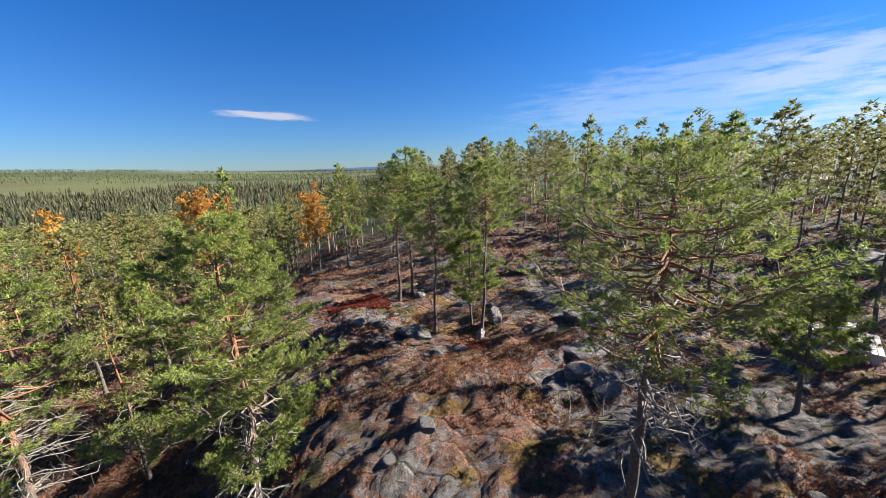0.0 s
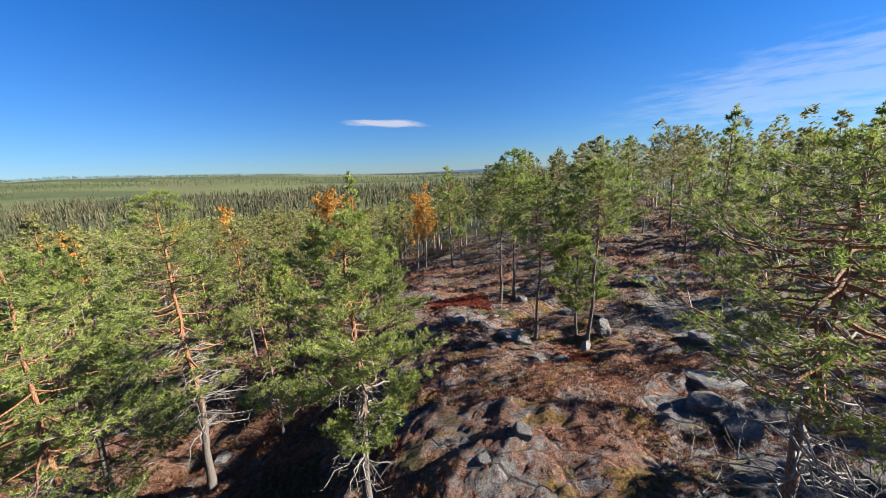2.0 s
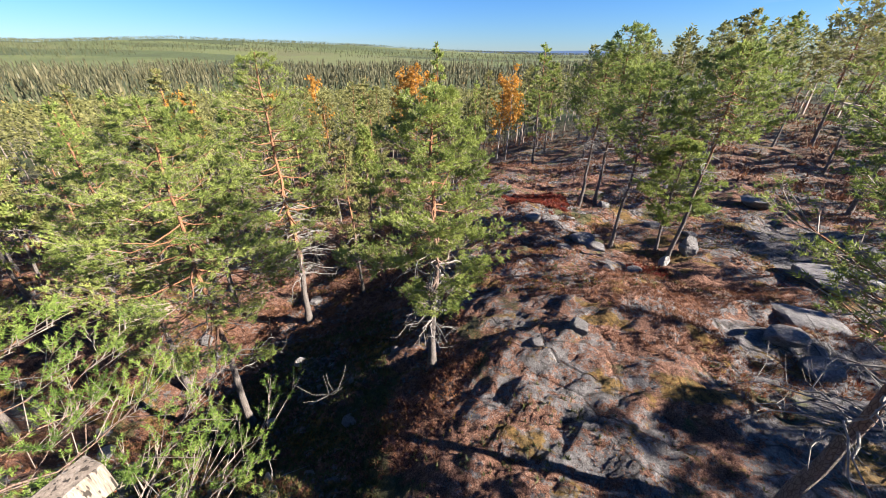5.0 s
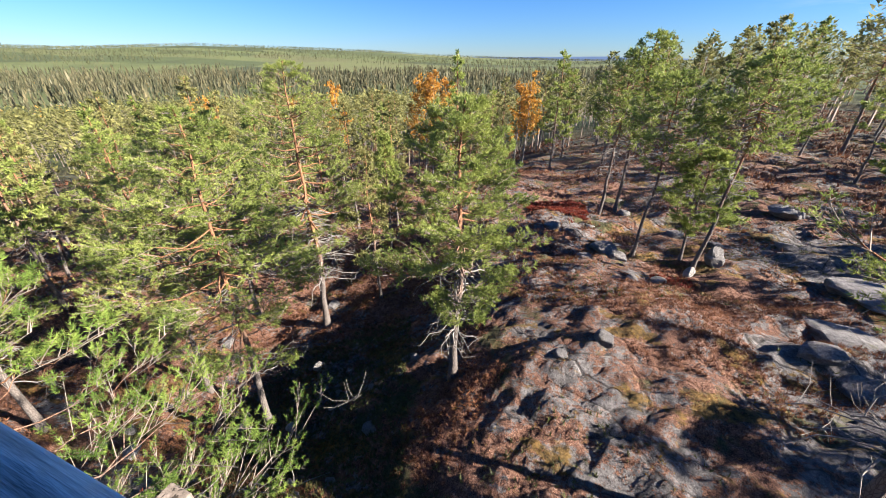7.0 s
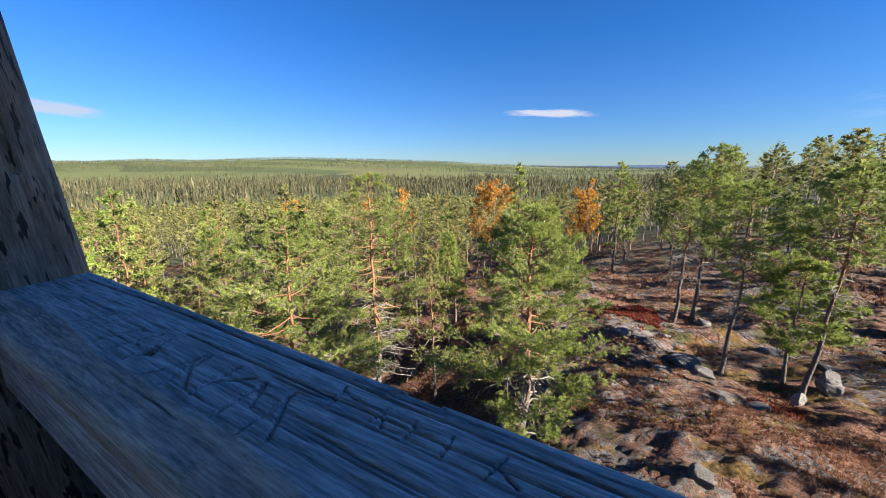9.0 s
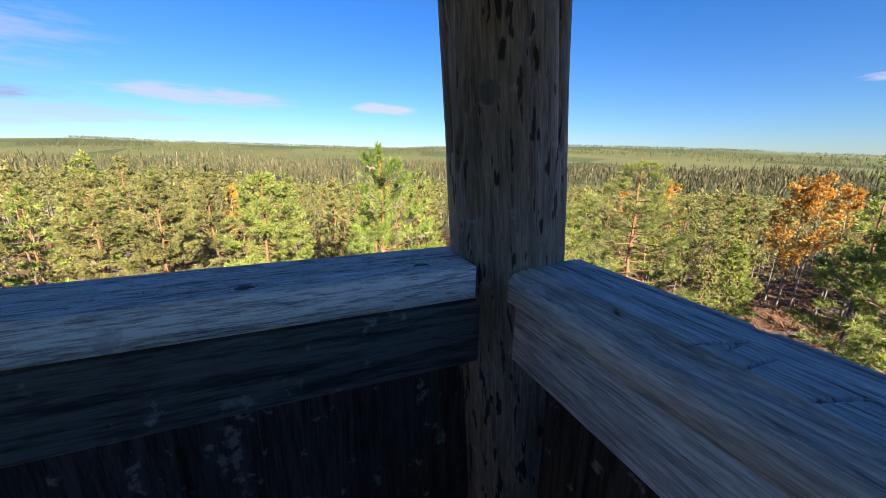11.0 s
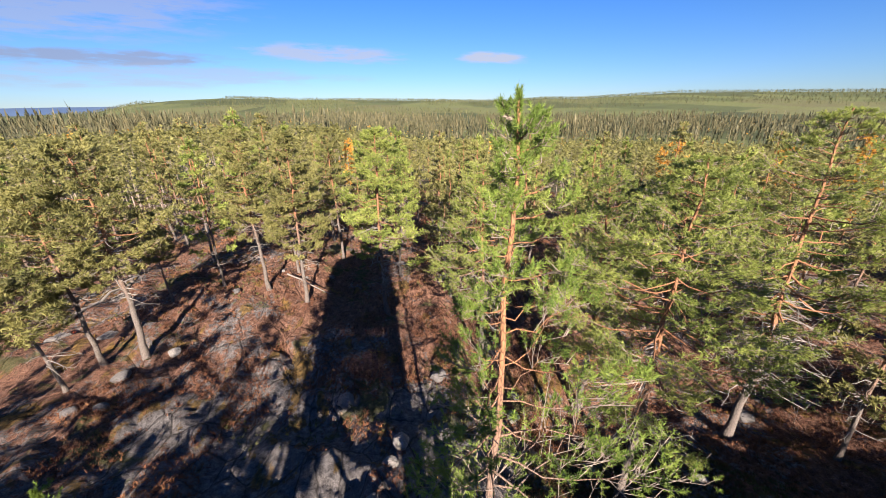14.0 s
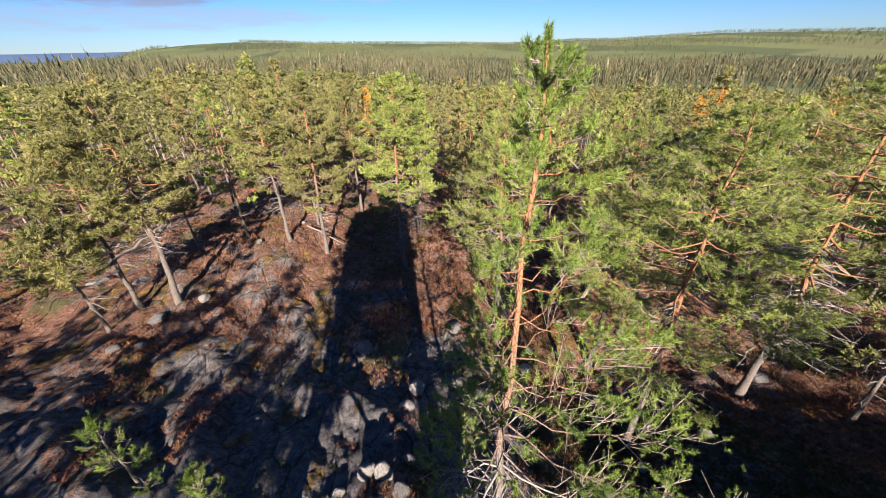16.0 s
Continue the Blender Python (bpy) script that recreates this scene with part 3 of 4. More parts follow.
def make_tower():
    rng = np.random.default_rng(4)
    foot = float(ground_z(1.4, -1.4)) - 0.4
    tower = thing("lookout_tower", "weathered grey timber lookout tower with a boarded balustrade", "lookout tower")
    corners = ((PX, PY), (PX + SIDE, PY), (PX + SIDE, PY - SIDE), (PX, PY - SIDE))
    for k, (x, y) in enumerate(corners):
        base = float(ground_z(x, y)) - 0.25
        me = log_mesh("leg", DECK - 0.35 - base, 0.12, M["log"], 20 + k)
        part("leg", me, M["log"], tower, "round weathered log leg", pose(x, y, base))
        tilt = Matrix.Translation((x, y, 9.0)) @ pose(0, 0, 0, 4.2 if k == 0 else 0, -0.5 if k == 0 else 0, 0) @ pose(0, 0, -1.5)
        part("post", log_mesh("post", 2.45, 0.112, M["log"], 40 + k, 150 if k == 0 else 0), M["log"], tower, "round weathered log with knots and splits", tilt)
    # rails
    cuts = strokes(rng, 0.42, 1.25, -0.078, -0.020, 18, 0.0035, 0.0020) + strokes(rng, 0.86, 1.6, -0.02, 0.01, 9, 0.003)
    cuts += [(0.20, 0.012, 0.48, 0.021, 0.0016, 0.005), (0.48, 0.021, 0.96, 0.016, 0.0018, 0.006), (0.96, 0.016, 1.8, 0.012, 0.0016, 0.006), (0.60, -0.01, 1.5, -0.002, 0.0013, 0.005)]
    r1 = plank_mesh("rail", 0.135, SIDE - 0.10, -0.118, 0.036, 9.0, 0.062, 0, M["rail_x"], 3, cuts, ((0.609, -0.055, 0.011, 0.007), (0.33, -0.08, 0.007, 0.004), (1.5, -0.05, 0.012, 0.008)), 0.034, (0.135, 1.35))
    part("rail", r1, M["rail_x"], tower, "grey split plank with carved strokes and bolt holes")
    cuts = strokes(rng, -0.445, -0.385, 0.042, 0.056, 6, 0.003)
    # two initials with a heart between them
    lines = (((-0.664, 0.063), (-0.653, 0.046), (-0.643, 0.062)), ((-0.659, 0.056), (-0.648, 0.056)), ((-0.595, 0.059), (-0.592, 0.044)), ((-0.583, 0.044), (-0.594, 0.052), (-0.580, 0.058)),
             ((-0.637, 0.047), (-0.624, 0.058), (-0.610, 0.046), (-0.617, 0.042), (-0.624, 0.047), (-0.630, 0.043), (-0.637, 0.047)), ((-0.640, 0.084), (-0.616, 0.082)), ((-0.80, 0.085), (-0.785, 0.070)), ((-0.610, 0.080), (-0.607, 0.069), (-0.601, 0.089)), ((-0.594, 0.080), (-0.582, 0.080), (-0.589, 0.091), (-0.578, 0.090)), ((-0.585, 0.066), (-0.581, 0.076)), ((-0.442, 0.081), (-0.434, 0.082), (-0.440, 0.092), (-0.432, 0.094)), ((-0.72, 0.090), (-0.712, 0.078)))
    for line in lines:
        cuts += [(*p, *q, 0.0012, 0.0040) for p, q in zip(line, line[1:])]
    r2 = plank_mesh("rail", 0.0365, 0.108, -SIDE + 0.06, -0.168, 9.0, 0.058, 1, M["rail_y"], 5, cuts, ((-0.354, 0.050, 0.008, 0.004), (-0.708, 0.061, 0.008, 0.005), (-0.545, 0.055, 0.009, 0.004), (-1.4, 0.06, 0.013, 0.007)), 0.0, (-1.0, -0.195), ((-0.523, 0.082, 0.014, 0.0095), (-0.255, 0.066, 0.018, 0.014)))
    part("rail", r2, M["rail_y"], tower, "grey inner plank with knots and carved strokes")
    cuts = strokes(rng, -0.68, -0.58, -0.012, 0.010, 7, 0.0022) + strokes(rng, -0.42, -0.28, -0.014, 0.012, 8, 0.0024)
    r3 = plank_mesh("rail", -0.040, 0.0258, -SIDE + 0.02, -0.15, 9.0, 0.055, 1, M["rail_y"], 6, cuts, ((-0.637, 0.005, 0.009, 0.004),), 0.0, (-1.0, -0.15))
    part("rail", r3, M["rail_y"], tower, "grey outer plank with carved strokes")
    for k, (sx, sy, at) in enumerate((((SIDE - 0.2), 0.16, (PX + SIDE / 2, PY - SIDE, 8.97)), (0.16, (SIDE - 0.2), (PX + SIDE, PY - SIDE / 2, 8.97)))):
        part("rail", bar((sx, sy, 0.06), at), M["roof"], tower)
    # knots stand out of the rail and post
    for x, y, r in ((0.082, -0.523, 0.014), (0.066, -0.255, 0.017)):
        bm = bmesh.new()
        bmesh.ops.create_uvsphere(bm, u_segments=32, v_segments=10, radius=1, matrix=pose(x, y, 8.9985) @ Matrix.Diagonal((r * 0.7, r, 0.0022, 1)))
        part("knot", bm, M["knot"], tower, "dark oval knot")
    bm = bmesh.new()
    bmesh.ops.create_uvsphere(bm, u_segments=16, v_segments=8, radius=1, matrix=pose(PX + 0.073, PY - 0.098, 9.277, 0, 0, -48) @ Matrix.Diagonal((0.010, 0.017, 0.019, 1)))
    part("knot", bm, M["knot"], tower, "round dark knot on the post")
    # boards under the rails
    for axis, fixed in ((0, PY + 0.015), (1, PX + 0.015), (0, PY - SIDE), (1, PX + SIDE)):
        inner = {PY + 0.015: PY - 0.034, PX + 0.015: PX + 0.068}.get(fixed, fixed)
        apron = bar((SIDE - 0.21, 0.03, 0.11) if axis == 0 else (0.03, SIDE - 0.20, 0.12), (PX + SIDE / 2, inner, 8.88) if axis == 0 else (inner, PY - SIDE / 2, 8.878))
        part("apron_board", apron, M["rail_x"] if axis == 0 else M["shade_grey_board"], tower, "grey board under the rail")
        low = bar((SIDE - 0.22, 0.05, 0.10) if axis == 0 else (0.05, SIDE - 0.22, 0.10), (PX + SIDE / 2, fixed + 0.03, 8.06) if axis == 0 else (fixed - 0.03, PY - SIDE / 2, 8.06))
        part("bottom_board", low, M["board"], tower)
        a, end = 0.075, SIDE - 0.075
        while a < end:
            w = min(rng.uniform(0.11, 0.15), end - a)
            if w > 0.05:
                c = a + w / 2
                out = 0.034 if axis == 0 and fixed > -1 or axis == 1 and fixed > 1 else -0.034
                out += 0.007 if len(tower.children) % 2 else -0.007
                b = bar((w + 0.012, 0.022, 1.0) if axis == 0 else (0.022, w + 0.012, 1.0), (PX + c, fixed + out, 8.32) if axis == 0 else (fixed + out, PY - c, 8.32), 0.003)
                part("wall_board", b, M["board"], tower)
            a += w
    # deck, joists with ends that stand out, braces
    for k in range(19):
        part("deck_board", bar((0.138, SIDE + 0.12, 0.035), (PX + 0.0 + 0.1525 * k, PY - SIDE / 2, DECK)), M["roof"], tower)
    for y in (PY + 0.12, PY - SIDE / 2, PY - SIDE - 0.12):
        part("joist", bar((SIDE + 0.5, 0.09, 0.16), (PX + SIDE / 2, y, DECK - 0.235)), M["board"], tower)
    for x in (0.28, 1.0, 1.75, 2.45):
        part("joist", bar((0.10, SIDE + 0.80, 0.13), (x, PY - SIDE / 2, DECK - 0.085)), M["log"], tower)
    for x in (PX - 0.12, PX + SIDE + 0.12):
        part("joist", bar((0.09, SIDE + 0.7, 0.14), (x, PY - SIDE / 2, DECK - 0.40)), M["board"], tower)
    for (x0, y0), (x1, y1) in zip(corners, corners[1:] + corners[:1]):
        for a, b in ((2.6, 5.0), (5.0, 2.6), (5.2, 7.5), (7.5, 5.2)):
            p, q = Vector((x0, y0, a)), Vector((x1, y1, b))
            out = Vector(((y1 - y0), -(x1 - x0), 0)).normalized() * (-0.13 if a < b else -0.17)
            d = q - p
            m = Matrix.Translation((p + q) / 2 + out) @ d.to_track_quat("X", "Z").to_matrix().to_4x4()
            bm = bar((d.length, 0.035, 0.12))
            bmesh.ops.transform(bm, matrix=m, verts=bm.verts)
            part("brace", bm, M["board"], tower)
    # unseen boards below the deck, added to block sun and shape the tower's shadow
    for axis, fixed in ((0, PY + 0.02), (1, PX - 0.02), (0, PY - SIDE - 0.02), (1, PX + SIDE + 0.02)):
        for k in range(17):
            c = 0.12 + 0.157 * k
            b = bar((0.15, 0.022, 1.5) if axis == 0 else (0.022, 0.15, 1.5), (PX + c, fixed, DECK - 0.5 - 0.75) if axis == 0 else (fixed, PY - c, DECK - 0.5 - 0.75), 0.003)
            part("shadow_board", b, M["board"], tower)
    # roof
    mid = Vector((PX + SIDE / 2, PY - SIDE / 2, 0))
    eave, half, peak = 9.75, SIDE / 2 + 0.243, 11.1
    for k in range(4):
        turn = Matrix.Translation(mid) @ pose(0, 0, 0, 0, 0, 90 * k)
        for n in range(12):
            s0, s1 = n / 12, (n + 1) / 12
            w0, w1 = half * (1 - s0), half * (1 - s1)
            z0, z1 = eave + (peak - eave) * s0, eave + (peak - eave) * s1
            v = [(-w0, half * (1 - s0), z0), (w0, half * (1 - s0), z0), (w1, half * (1 - s1), z1 + 0.02), (-w1, half * (1 - s1), z1 + 0.02)]
            bm = bmesh.new()
            low = [bm.verts.new(c) for c in v]
            top = [bm.verts.new((c[0], c[1], c[2] + 0.03)) for c in v]
            for face in (low[::-1], top, *([low[i], low[(i + 1) % 4], top[(i + 1) % 4], top[i]] for i in range(4))):
                bm.faces.new(face)
            bmesh.ops.transform(bm, matrix=turn, verts=bm.verts)
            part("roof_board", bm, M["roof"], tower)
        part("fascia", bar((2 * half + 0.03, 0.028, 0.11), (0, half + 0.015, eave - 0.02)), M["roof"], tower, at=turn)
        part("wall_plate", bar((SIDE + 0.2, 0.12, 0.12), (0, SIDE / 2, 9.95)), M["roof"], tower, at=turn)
        for o in (-0.9, 0.0, 0.9):
            part("rafter", bar((0.07, 0.75, 0.09), (o, SIDE / 2 + 0.05, 9.83), turn=(-34, 0, 0)), M["roof"], tower, at=turn)


make_tower()


# ---- pines ----
def pine_meshes(seed, height, base, radius, tuft_count, blades, length, width, girth, material="needle", dead=14, shape="pine", lean=0.0, limbs=46, trunk_sides=10, bias=None, axis=0.08):
    """The meshes of one pine that stands at the origin: trunk with limbs, twigs, crown and dead branches.
    base: where the green crown begins, as a share of the height."""
    rng = np.random.default_rng(seed)
    rough, fresh = trunk_sides < 8, material == "needle_fresh"
    n = 14
    s = np.linspace(0, 1, n)
    sway = np.cumsum(rng.normal(0, 0.035, (n, 2)), axis=0) * height / 8
    sway -= sway[0]
    off = lean * height * s**1.2
    trunk = np.stack([sway[:, 0] + off, sway[:, 1], s * height - 0.15 * (s == 0)], 1)
    rad = 0.88 * girth * (1.0 - 0.94 * s**0.72) + 0.010
    rad[0] *= 1.35
    bark = [tube(trunk, rad, trunk_sides)]

    def on_trunk(z):
        return np.array([np.interp(z, trunk[:, 2], trunk[:, k]) for k in range(3)])

    twigs, dry, spots, ways = [], [], [], []
    golden, turn = 2.4, rng.uniform(0, 6)
    cb = base * height
    for k in range(limbs):
        u = (k + rng.uniform(0, 1)) / limbs
        z = cb + (height * 0.985 - cb) * u**0.82
        turn += golden + rng.normal(0, 0.5)
        if shape == "spire":
            reach = radius * (1.0 - u) ** 1.3 * rng.uniform(0.65, 1.1) + 0.08
        elif shape == "cone":
            reach = radius * (0.55 + 0.45 * min(1.0, u / 0.12)) * (1 - u) ** 0.85 * rng.uniform(0.7, 1.15) + 0.07
        elif shape == "flat":
            reach = radius * (0.70 + 0.42 * np.sin(np.pi * u**0.8)) * rng.uniform(0.55, 1.08) * (1 - 0.95 * u**4) * (1 - 0.2 * u) + 0.08
        else:
            reach = radius * (0.42 + 0.62 * min(1.0, u / 0.22)) * (1 - u) ** 0.62 * 1.12 * rng.uniform(0.6, 1.12) + 0.07
        if bias:
            reach *= 1 + bias[1] * math.cos(turn - bias[0])
        rise = -0.16 + 0.46 * u + rng.normal(0, 0.10)
        start = on_trunk(z)
        w = np.linspace(0, 1, 6)
        bend = rng.normal(0, 0.18)
        ang = turn + bend * w
        flat = np.stack([np.cos(ang), np.sin(ang)], 1) * (reach * w)[:, None]
        up = reach * (rise * w - 0.22 * np.sin(np.pi * w) * (1 - u) + 0.20 * w**2)
        line = np.column_stack([start[0] + flat[:, 0], start[1] + flat[:, 1], start[2] + up])
        line[1:-1] += rng.normal(0, 0.03 * reach, (4, 3))
        thick = max(0.010, girth * 0.26 * (1 - 0.6 * u) * min(1.0, reach / radius + 0.2))
        bark.append(tube(line, thick * (1 - 0.8 * w), 4))
        tip = line[-1] - line[-2]
        tip /= np.linalg.norm(tip)
        many = max(6, int(round(8 * reach / max(radius, 0.3))) + 2)
        for j in range(many):
            a = 0.34 + 0.66 * rng.uniform(0, 1) ** 0.75
            p = np.array([np.interp(a, w, line[:, c]) for c in range(3)])
            yaw = turn + bend * a + rng.choice((-1, 1)) * rng.uniform(0.3, 1.2)
            side = np.array([np.cos(yaw), np.sin(yaw), rng.uniform(-0.10, 0.55)])
            side /= np.linalg.norm(side)
            size = reach * rng.uniform(0.22, 0.46) * (1.15 - 0.5 * a) + 0.08
            e = p + side * size + [0, 0, size * 0.15]
            twigs.append(tube([p, e], [thick * 0.36, 0.004], 3))
            for _ in range(max(1, int(tuft_count * (size + 0.10) / (limbs * (7.0 if rough else 5.4) * (0.36 * radius + 0.12)) + rng.uniform(0, 1)))):
                b = rng.uniform(0.35, 1.0)
                foot = p + (e - p) * b
                yaw2 = yaw + rng.normal(0, 0.8)
                way = np.array([0.75 * math.cos(yaw2), 0.75 * math.sin(yaw2), rng.uniform(0.0, 0.9) + (0.6 if fresh else 0.0)])
                way /= np.linalg.norm(way)
                end = foot + way * (0.05 + (0.30 * size + 0.04) * rng.uniform(0.4, 1.0))
                if not rough and rng.random() < 0.5:
                    twigs.append(tube([foot, end], [0.005, 0.003], 3))
                spots.append(end)
                ways.append(way)
        spots.append(line[-1])
        ways.append(tip)
    for _ in range(14 if rough else 70 if fresh else 34):
        down = rng.uniform(0, 1) ** 1.3
        a = rng.uniform(0, 6.28)
        out_r = (0.01 if fresh else 0.04) + (0.06 if fresh else 0.30) * down * rng.uniform(0.3, 1)
        spots.append(on_trunk(height * (1.0 - (0.13 if fresh else 0.17) * down)) + [math.cos(a) * out_r, math.sin(a) * out_r, 0.05])
        ways.append(np.array([0.3 * math.cos(a), 0.3 * math.sin(a), 0.9]))
    for k in range(dead):
        z = rng.uniform(0.6 * cb, cb + 0.2 * height)
        start, a, reach = on_trunk(z), rng.uniform(0, 6.28), radius * rng.uniform(0.3, 0.8)
        w = np.linspace(0, 1, 5)
        line = start + np.column_stack([np.cos(a + 0.5 * w) * reach * w, np.sin(a + 0.5 * w) * reach * w, reach * (0.1 * w - 0.35 * w**2)])
        line[1:] += rng.normal(0, 0.05 * reach, (4, 3))
        dry.append(tube(line, (0.013 + 0.008 * girth / 0.12) * (1 - 0.75 * w), 4))
        for j in range(2 if rough else 5):
            c = rng.uniform(0.3, 1.0)
            p = np.array([np.interp(c, w, line[:, i]) for i in range(3)])
            e = p + rng.normal(0, 0.24, 3) * reach
            dry.append(tube([p, (p + e) / 2 + rng.normal(0, 0.03, 3), e], [0.006, 0.004, 0.002], 3))
    v, f = joined(bark)
    out = {"trunk": mesh_from("trunk", v, f, M["bark"], True)}
    v, f = joined(twigs)
    out["branchwork"] = mesh_from("branchwork", v, f, M["twig"])
    v, f = brushes(rng, np.array(spots), np.array(ways), blades, length, width, axis)
    out["crown"] = mesh_from("crown", v, f, M[material])
    if dry:
        v, f = joined(dry)
        out["deadwood"] = mesh_from("deadwood", v, f, M["dead"])
    return out


def stand(meshes, x, y, label, name="pine_tree", scale=1.0, turn=0.0, sink=0.05, group=""):
    tree = thing(name, label, "tree", group, pose(x, y, float(ground_z(x, y)) - sink, 0, 0, turn) @ Matrix.Diagonal((scale, scale, scale, 1)))
    for kind, me in meshes.items():
        ob = part(kind, me, None, tree)
        if kind in ("branchwork", "deadwood"):
            tagged(ob, kind="stuff")
    return tree


# x, y, height of the top above the datum, crown base, crown radius, tufts, girth, shape, lean, dead branches, foliage, label
NEAR_PINES = (
    (-0.85, 6.25, 8.50, 0.32, 1.45, 3600, 0.115, "pine", 0.00, 22, "needle", "orange-barked pine at the edge of the bare rock"),
    (-7.50, 9.30, 9.00, 0.36, 1.85, 3200, 0.150, "pine", 0.00, 80, "needle", "tall pine with pale dead lower branches above the hollow"),
    (-5.95, 4.70, 8.26, 0.36, 1.90, 3400, 0.115, "flat", 0.00, 26, "needle", "broad pine with an orange trunk below the tower"),
    (-2.62, 0.32, 9.22, 0.14, 1.80, 2900, 0.075, "spire", 0.00, 16, "needle_fresh", "slender fresh green pine close to the tower"),
    (5.60, 4.65, 9.40, 0.56, 1.65, 1350, 0.140, "flat", 0.00, 60, "needle", "wide-crowned pine with crooked limbs on the rock"),
    (3.77, 14.95, 8.75, 0.55, 1.25, 800, 0.078, "flat", 0.00, 50, "needle", "thin pine with a bare grey trunk among stones"),
    (5.63, 13.90, 9.30, 0.62, 1.20, 750, 0.082, "flat", 0.03, 34, "needle", "bare-stemmed pine beside the standing stone"),
    (5.45, 14.9, 6.35, 0.30, 1.15, 1300, 0.060, "pine", 0.00, 8, "needle", "young pine between two taller stems"),
    (2.41, 18.9, 9.45, 0.50, 1.50, 800, 0.095, "flat", 0.02, 60, "needle", "old pine with many grey dead branches"),
    (3.20, 19.6, 10.10, 0.50, 1.30, 750, 0.095, "flat", 0.00, 40, "needle", "old open-crowned pine on the heath"),
    (-6.70, 13.6, 6.30, 0.35, 0.70, 800, 0.050, "spire", 0.00, 10, "needle", "thin young pine with a pale stem"),
    (12.5, 7.05, 6.30, 0.35, 0.95, 900, 0.075, "pine", 0.00, 6, "needle", "small pine beside the picnic table"),
    (-10.97, -9.4, 8.40, 0.42, 1.45, 1900, 0.120, "pine", 0.04, 30, "needle_mid", "leaning pine at the edge of the clearing"),
    (-10.5, -10.3, 7.30, 0.45, 1.10, 1200, 0.090, "pine", 0.05, 20, "needle_mid", "thin leaning pine beside a twin stem"),
    (-9.4, -10.6, 5.20, 0.55, 1.00, 800, 0.065, "flat", 0.10, 20, "needle_mid", "bent pine with a bare crooked stem"),
    (-14.9, -10.7, 4.90, 0.55, 0.60, 400, 0.050, "pine", 0.05, 20, "needle_mid", "half-dead small pine with bare twigs"),
    (-15.9, -7.05, 8.35, 0.38, 1.10, 1500, 0.100, "pine", 0.0, 16, "needle_mid", "slim pine at the rim of the wood"),
    (-15.5, -5.35, 8.20, 0.30, 1.25, 1900, 0.100, "pine", 0.0, 16, "needle_mid", "full pine beside the fallen pole"),
    (-14.2, -1.55, 8.40, 0.35, 1.45, 2000, 0.115, "pine", 0.0, 26, "needle", "yellow-green pine above the tower's shadow"),
    (-21.4, -4.5, 8.05, 0.35, 1.20, 1100, 0.100, "pine", 0.0, 10, "needle_mid", "pine behind the tower's shadow"),
    (-11.1, 9.1, 7.45, 0.32, 1.55, 2000, 0.120, "pine", 0.0, 20, "needle", "round-crowned pine beyond the hollow"),
    (-9.6, 5.4, 7.60, 0.34, 1.45, 2200, 0.110, "flat", 0.0, 24, "needle", "dense pine on the slope below the tower"),
    (-10.6, 1.9, 7.50, 0.32, 1.45, 1900, 0.110, "pine", 0.0, 20, "needle", "pine with twisted orange limbs on the slope"),
    (-4.15, -6.0, 4.15, 0.10, 0.34, 110, 0.026, "spire", 0.00, 0, "needle_fresh", "young pine growing in the shade on the clearing"),
    (-3.60, -4.5, 3.25, 0.10, 0.22, 60, 0.018, "spire", 0.00, 0, "needle_fresh", "knee-high pine seedling on the clearing"),
    (18.1, 34.4, 12.05, 0.48, 1.7, 1000, 0.130, "flat", 0.0, 12, "needle_mid", "tall pine on the rise of the heath"),
)


def make_near_pines():
    for k, (x, y, top, base, wide, count, girth, shape, lean, dry, leaf, label) in enumerate(NEAR_PINES):
        close = math.hypot(x - 0.8, y) < 13
        high = top - float(ground_z(x, y))
        fresh = leaf == "needle_fresh"
        # tufts, needles in a tuft, their length and width, the shoot's length
        many, blades, long, wide_b, axis = (1.1, 46, 0.044, 0.0058, 0.10) if fresh else (2.05, 18, 0.058, 0.0118, 0.075) if close else (1.7, 9, 0.110, 0.030, 0.09)
        me = pine_meshes(100 + k, high, base, wide, count * many, blades, long, wide_b, girth, leaf, dry, shape, lean, 14 if high < 3 else 72 if close else 50, bias=(0.9, 0.45) if shape == "spire" and close else None, axis=axis)
        stand(me, x, y, label)


make_near_pines()


def open_ground(x, y):
    """Whether a place stays free of random trees."""
    r, az = math.hypot(x - 0.8, y), math.degrees(math.atan2(-(x - 0.8), y))
    if r < 9 or (r < 13 and -80 < az < 60):
        return True
    if -48 < az < 14 and r < 24:
        return True
    if -14 < az < 12 and r < 30:
        return True
    if (18.5 < az < 26.5 or 5 < az < 12) and r < 37:
        return True
    if 98 < az < 150 and r < 19:
        return True
    if -62 < az < -30 and r < 19:
        return True
    # the strip on which the tower's shadow lies
    return -24 < x < -3 and abs(y + 1.0 - 0.14 * (x + 3)) < 1.9


def scatter(rng, count, near, far, gap, az0, az1, taken):
    spots, tries = [], 0
    while len(spots) < count and tries < count * 60:
        tries += 1
        r = math.sqrt(rng.uniform(near**2, far**2))
        a = math.radians(rng.uniform(az0, az1))
        x, y = 0.8 - r * math.sin(a), r * math.cos(a)
        if open_ground(x, y) or any((x - p) ** 2 + (y - q) ** 2 < gap * gap for p, q in taken):
            continue
        taken.append((x, y))
        spots.append((x, y, r))
    return spots


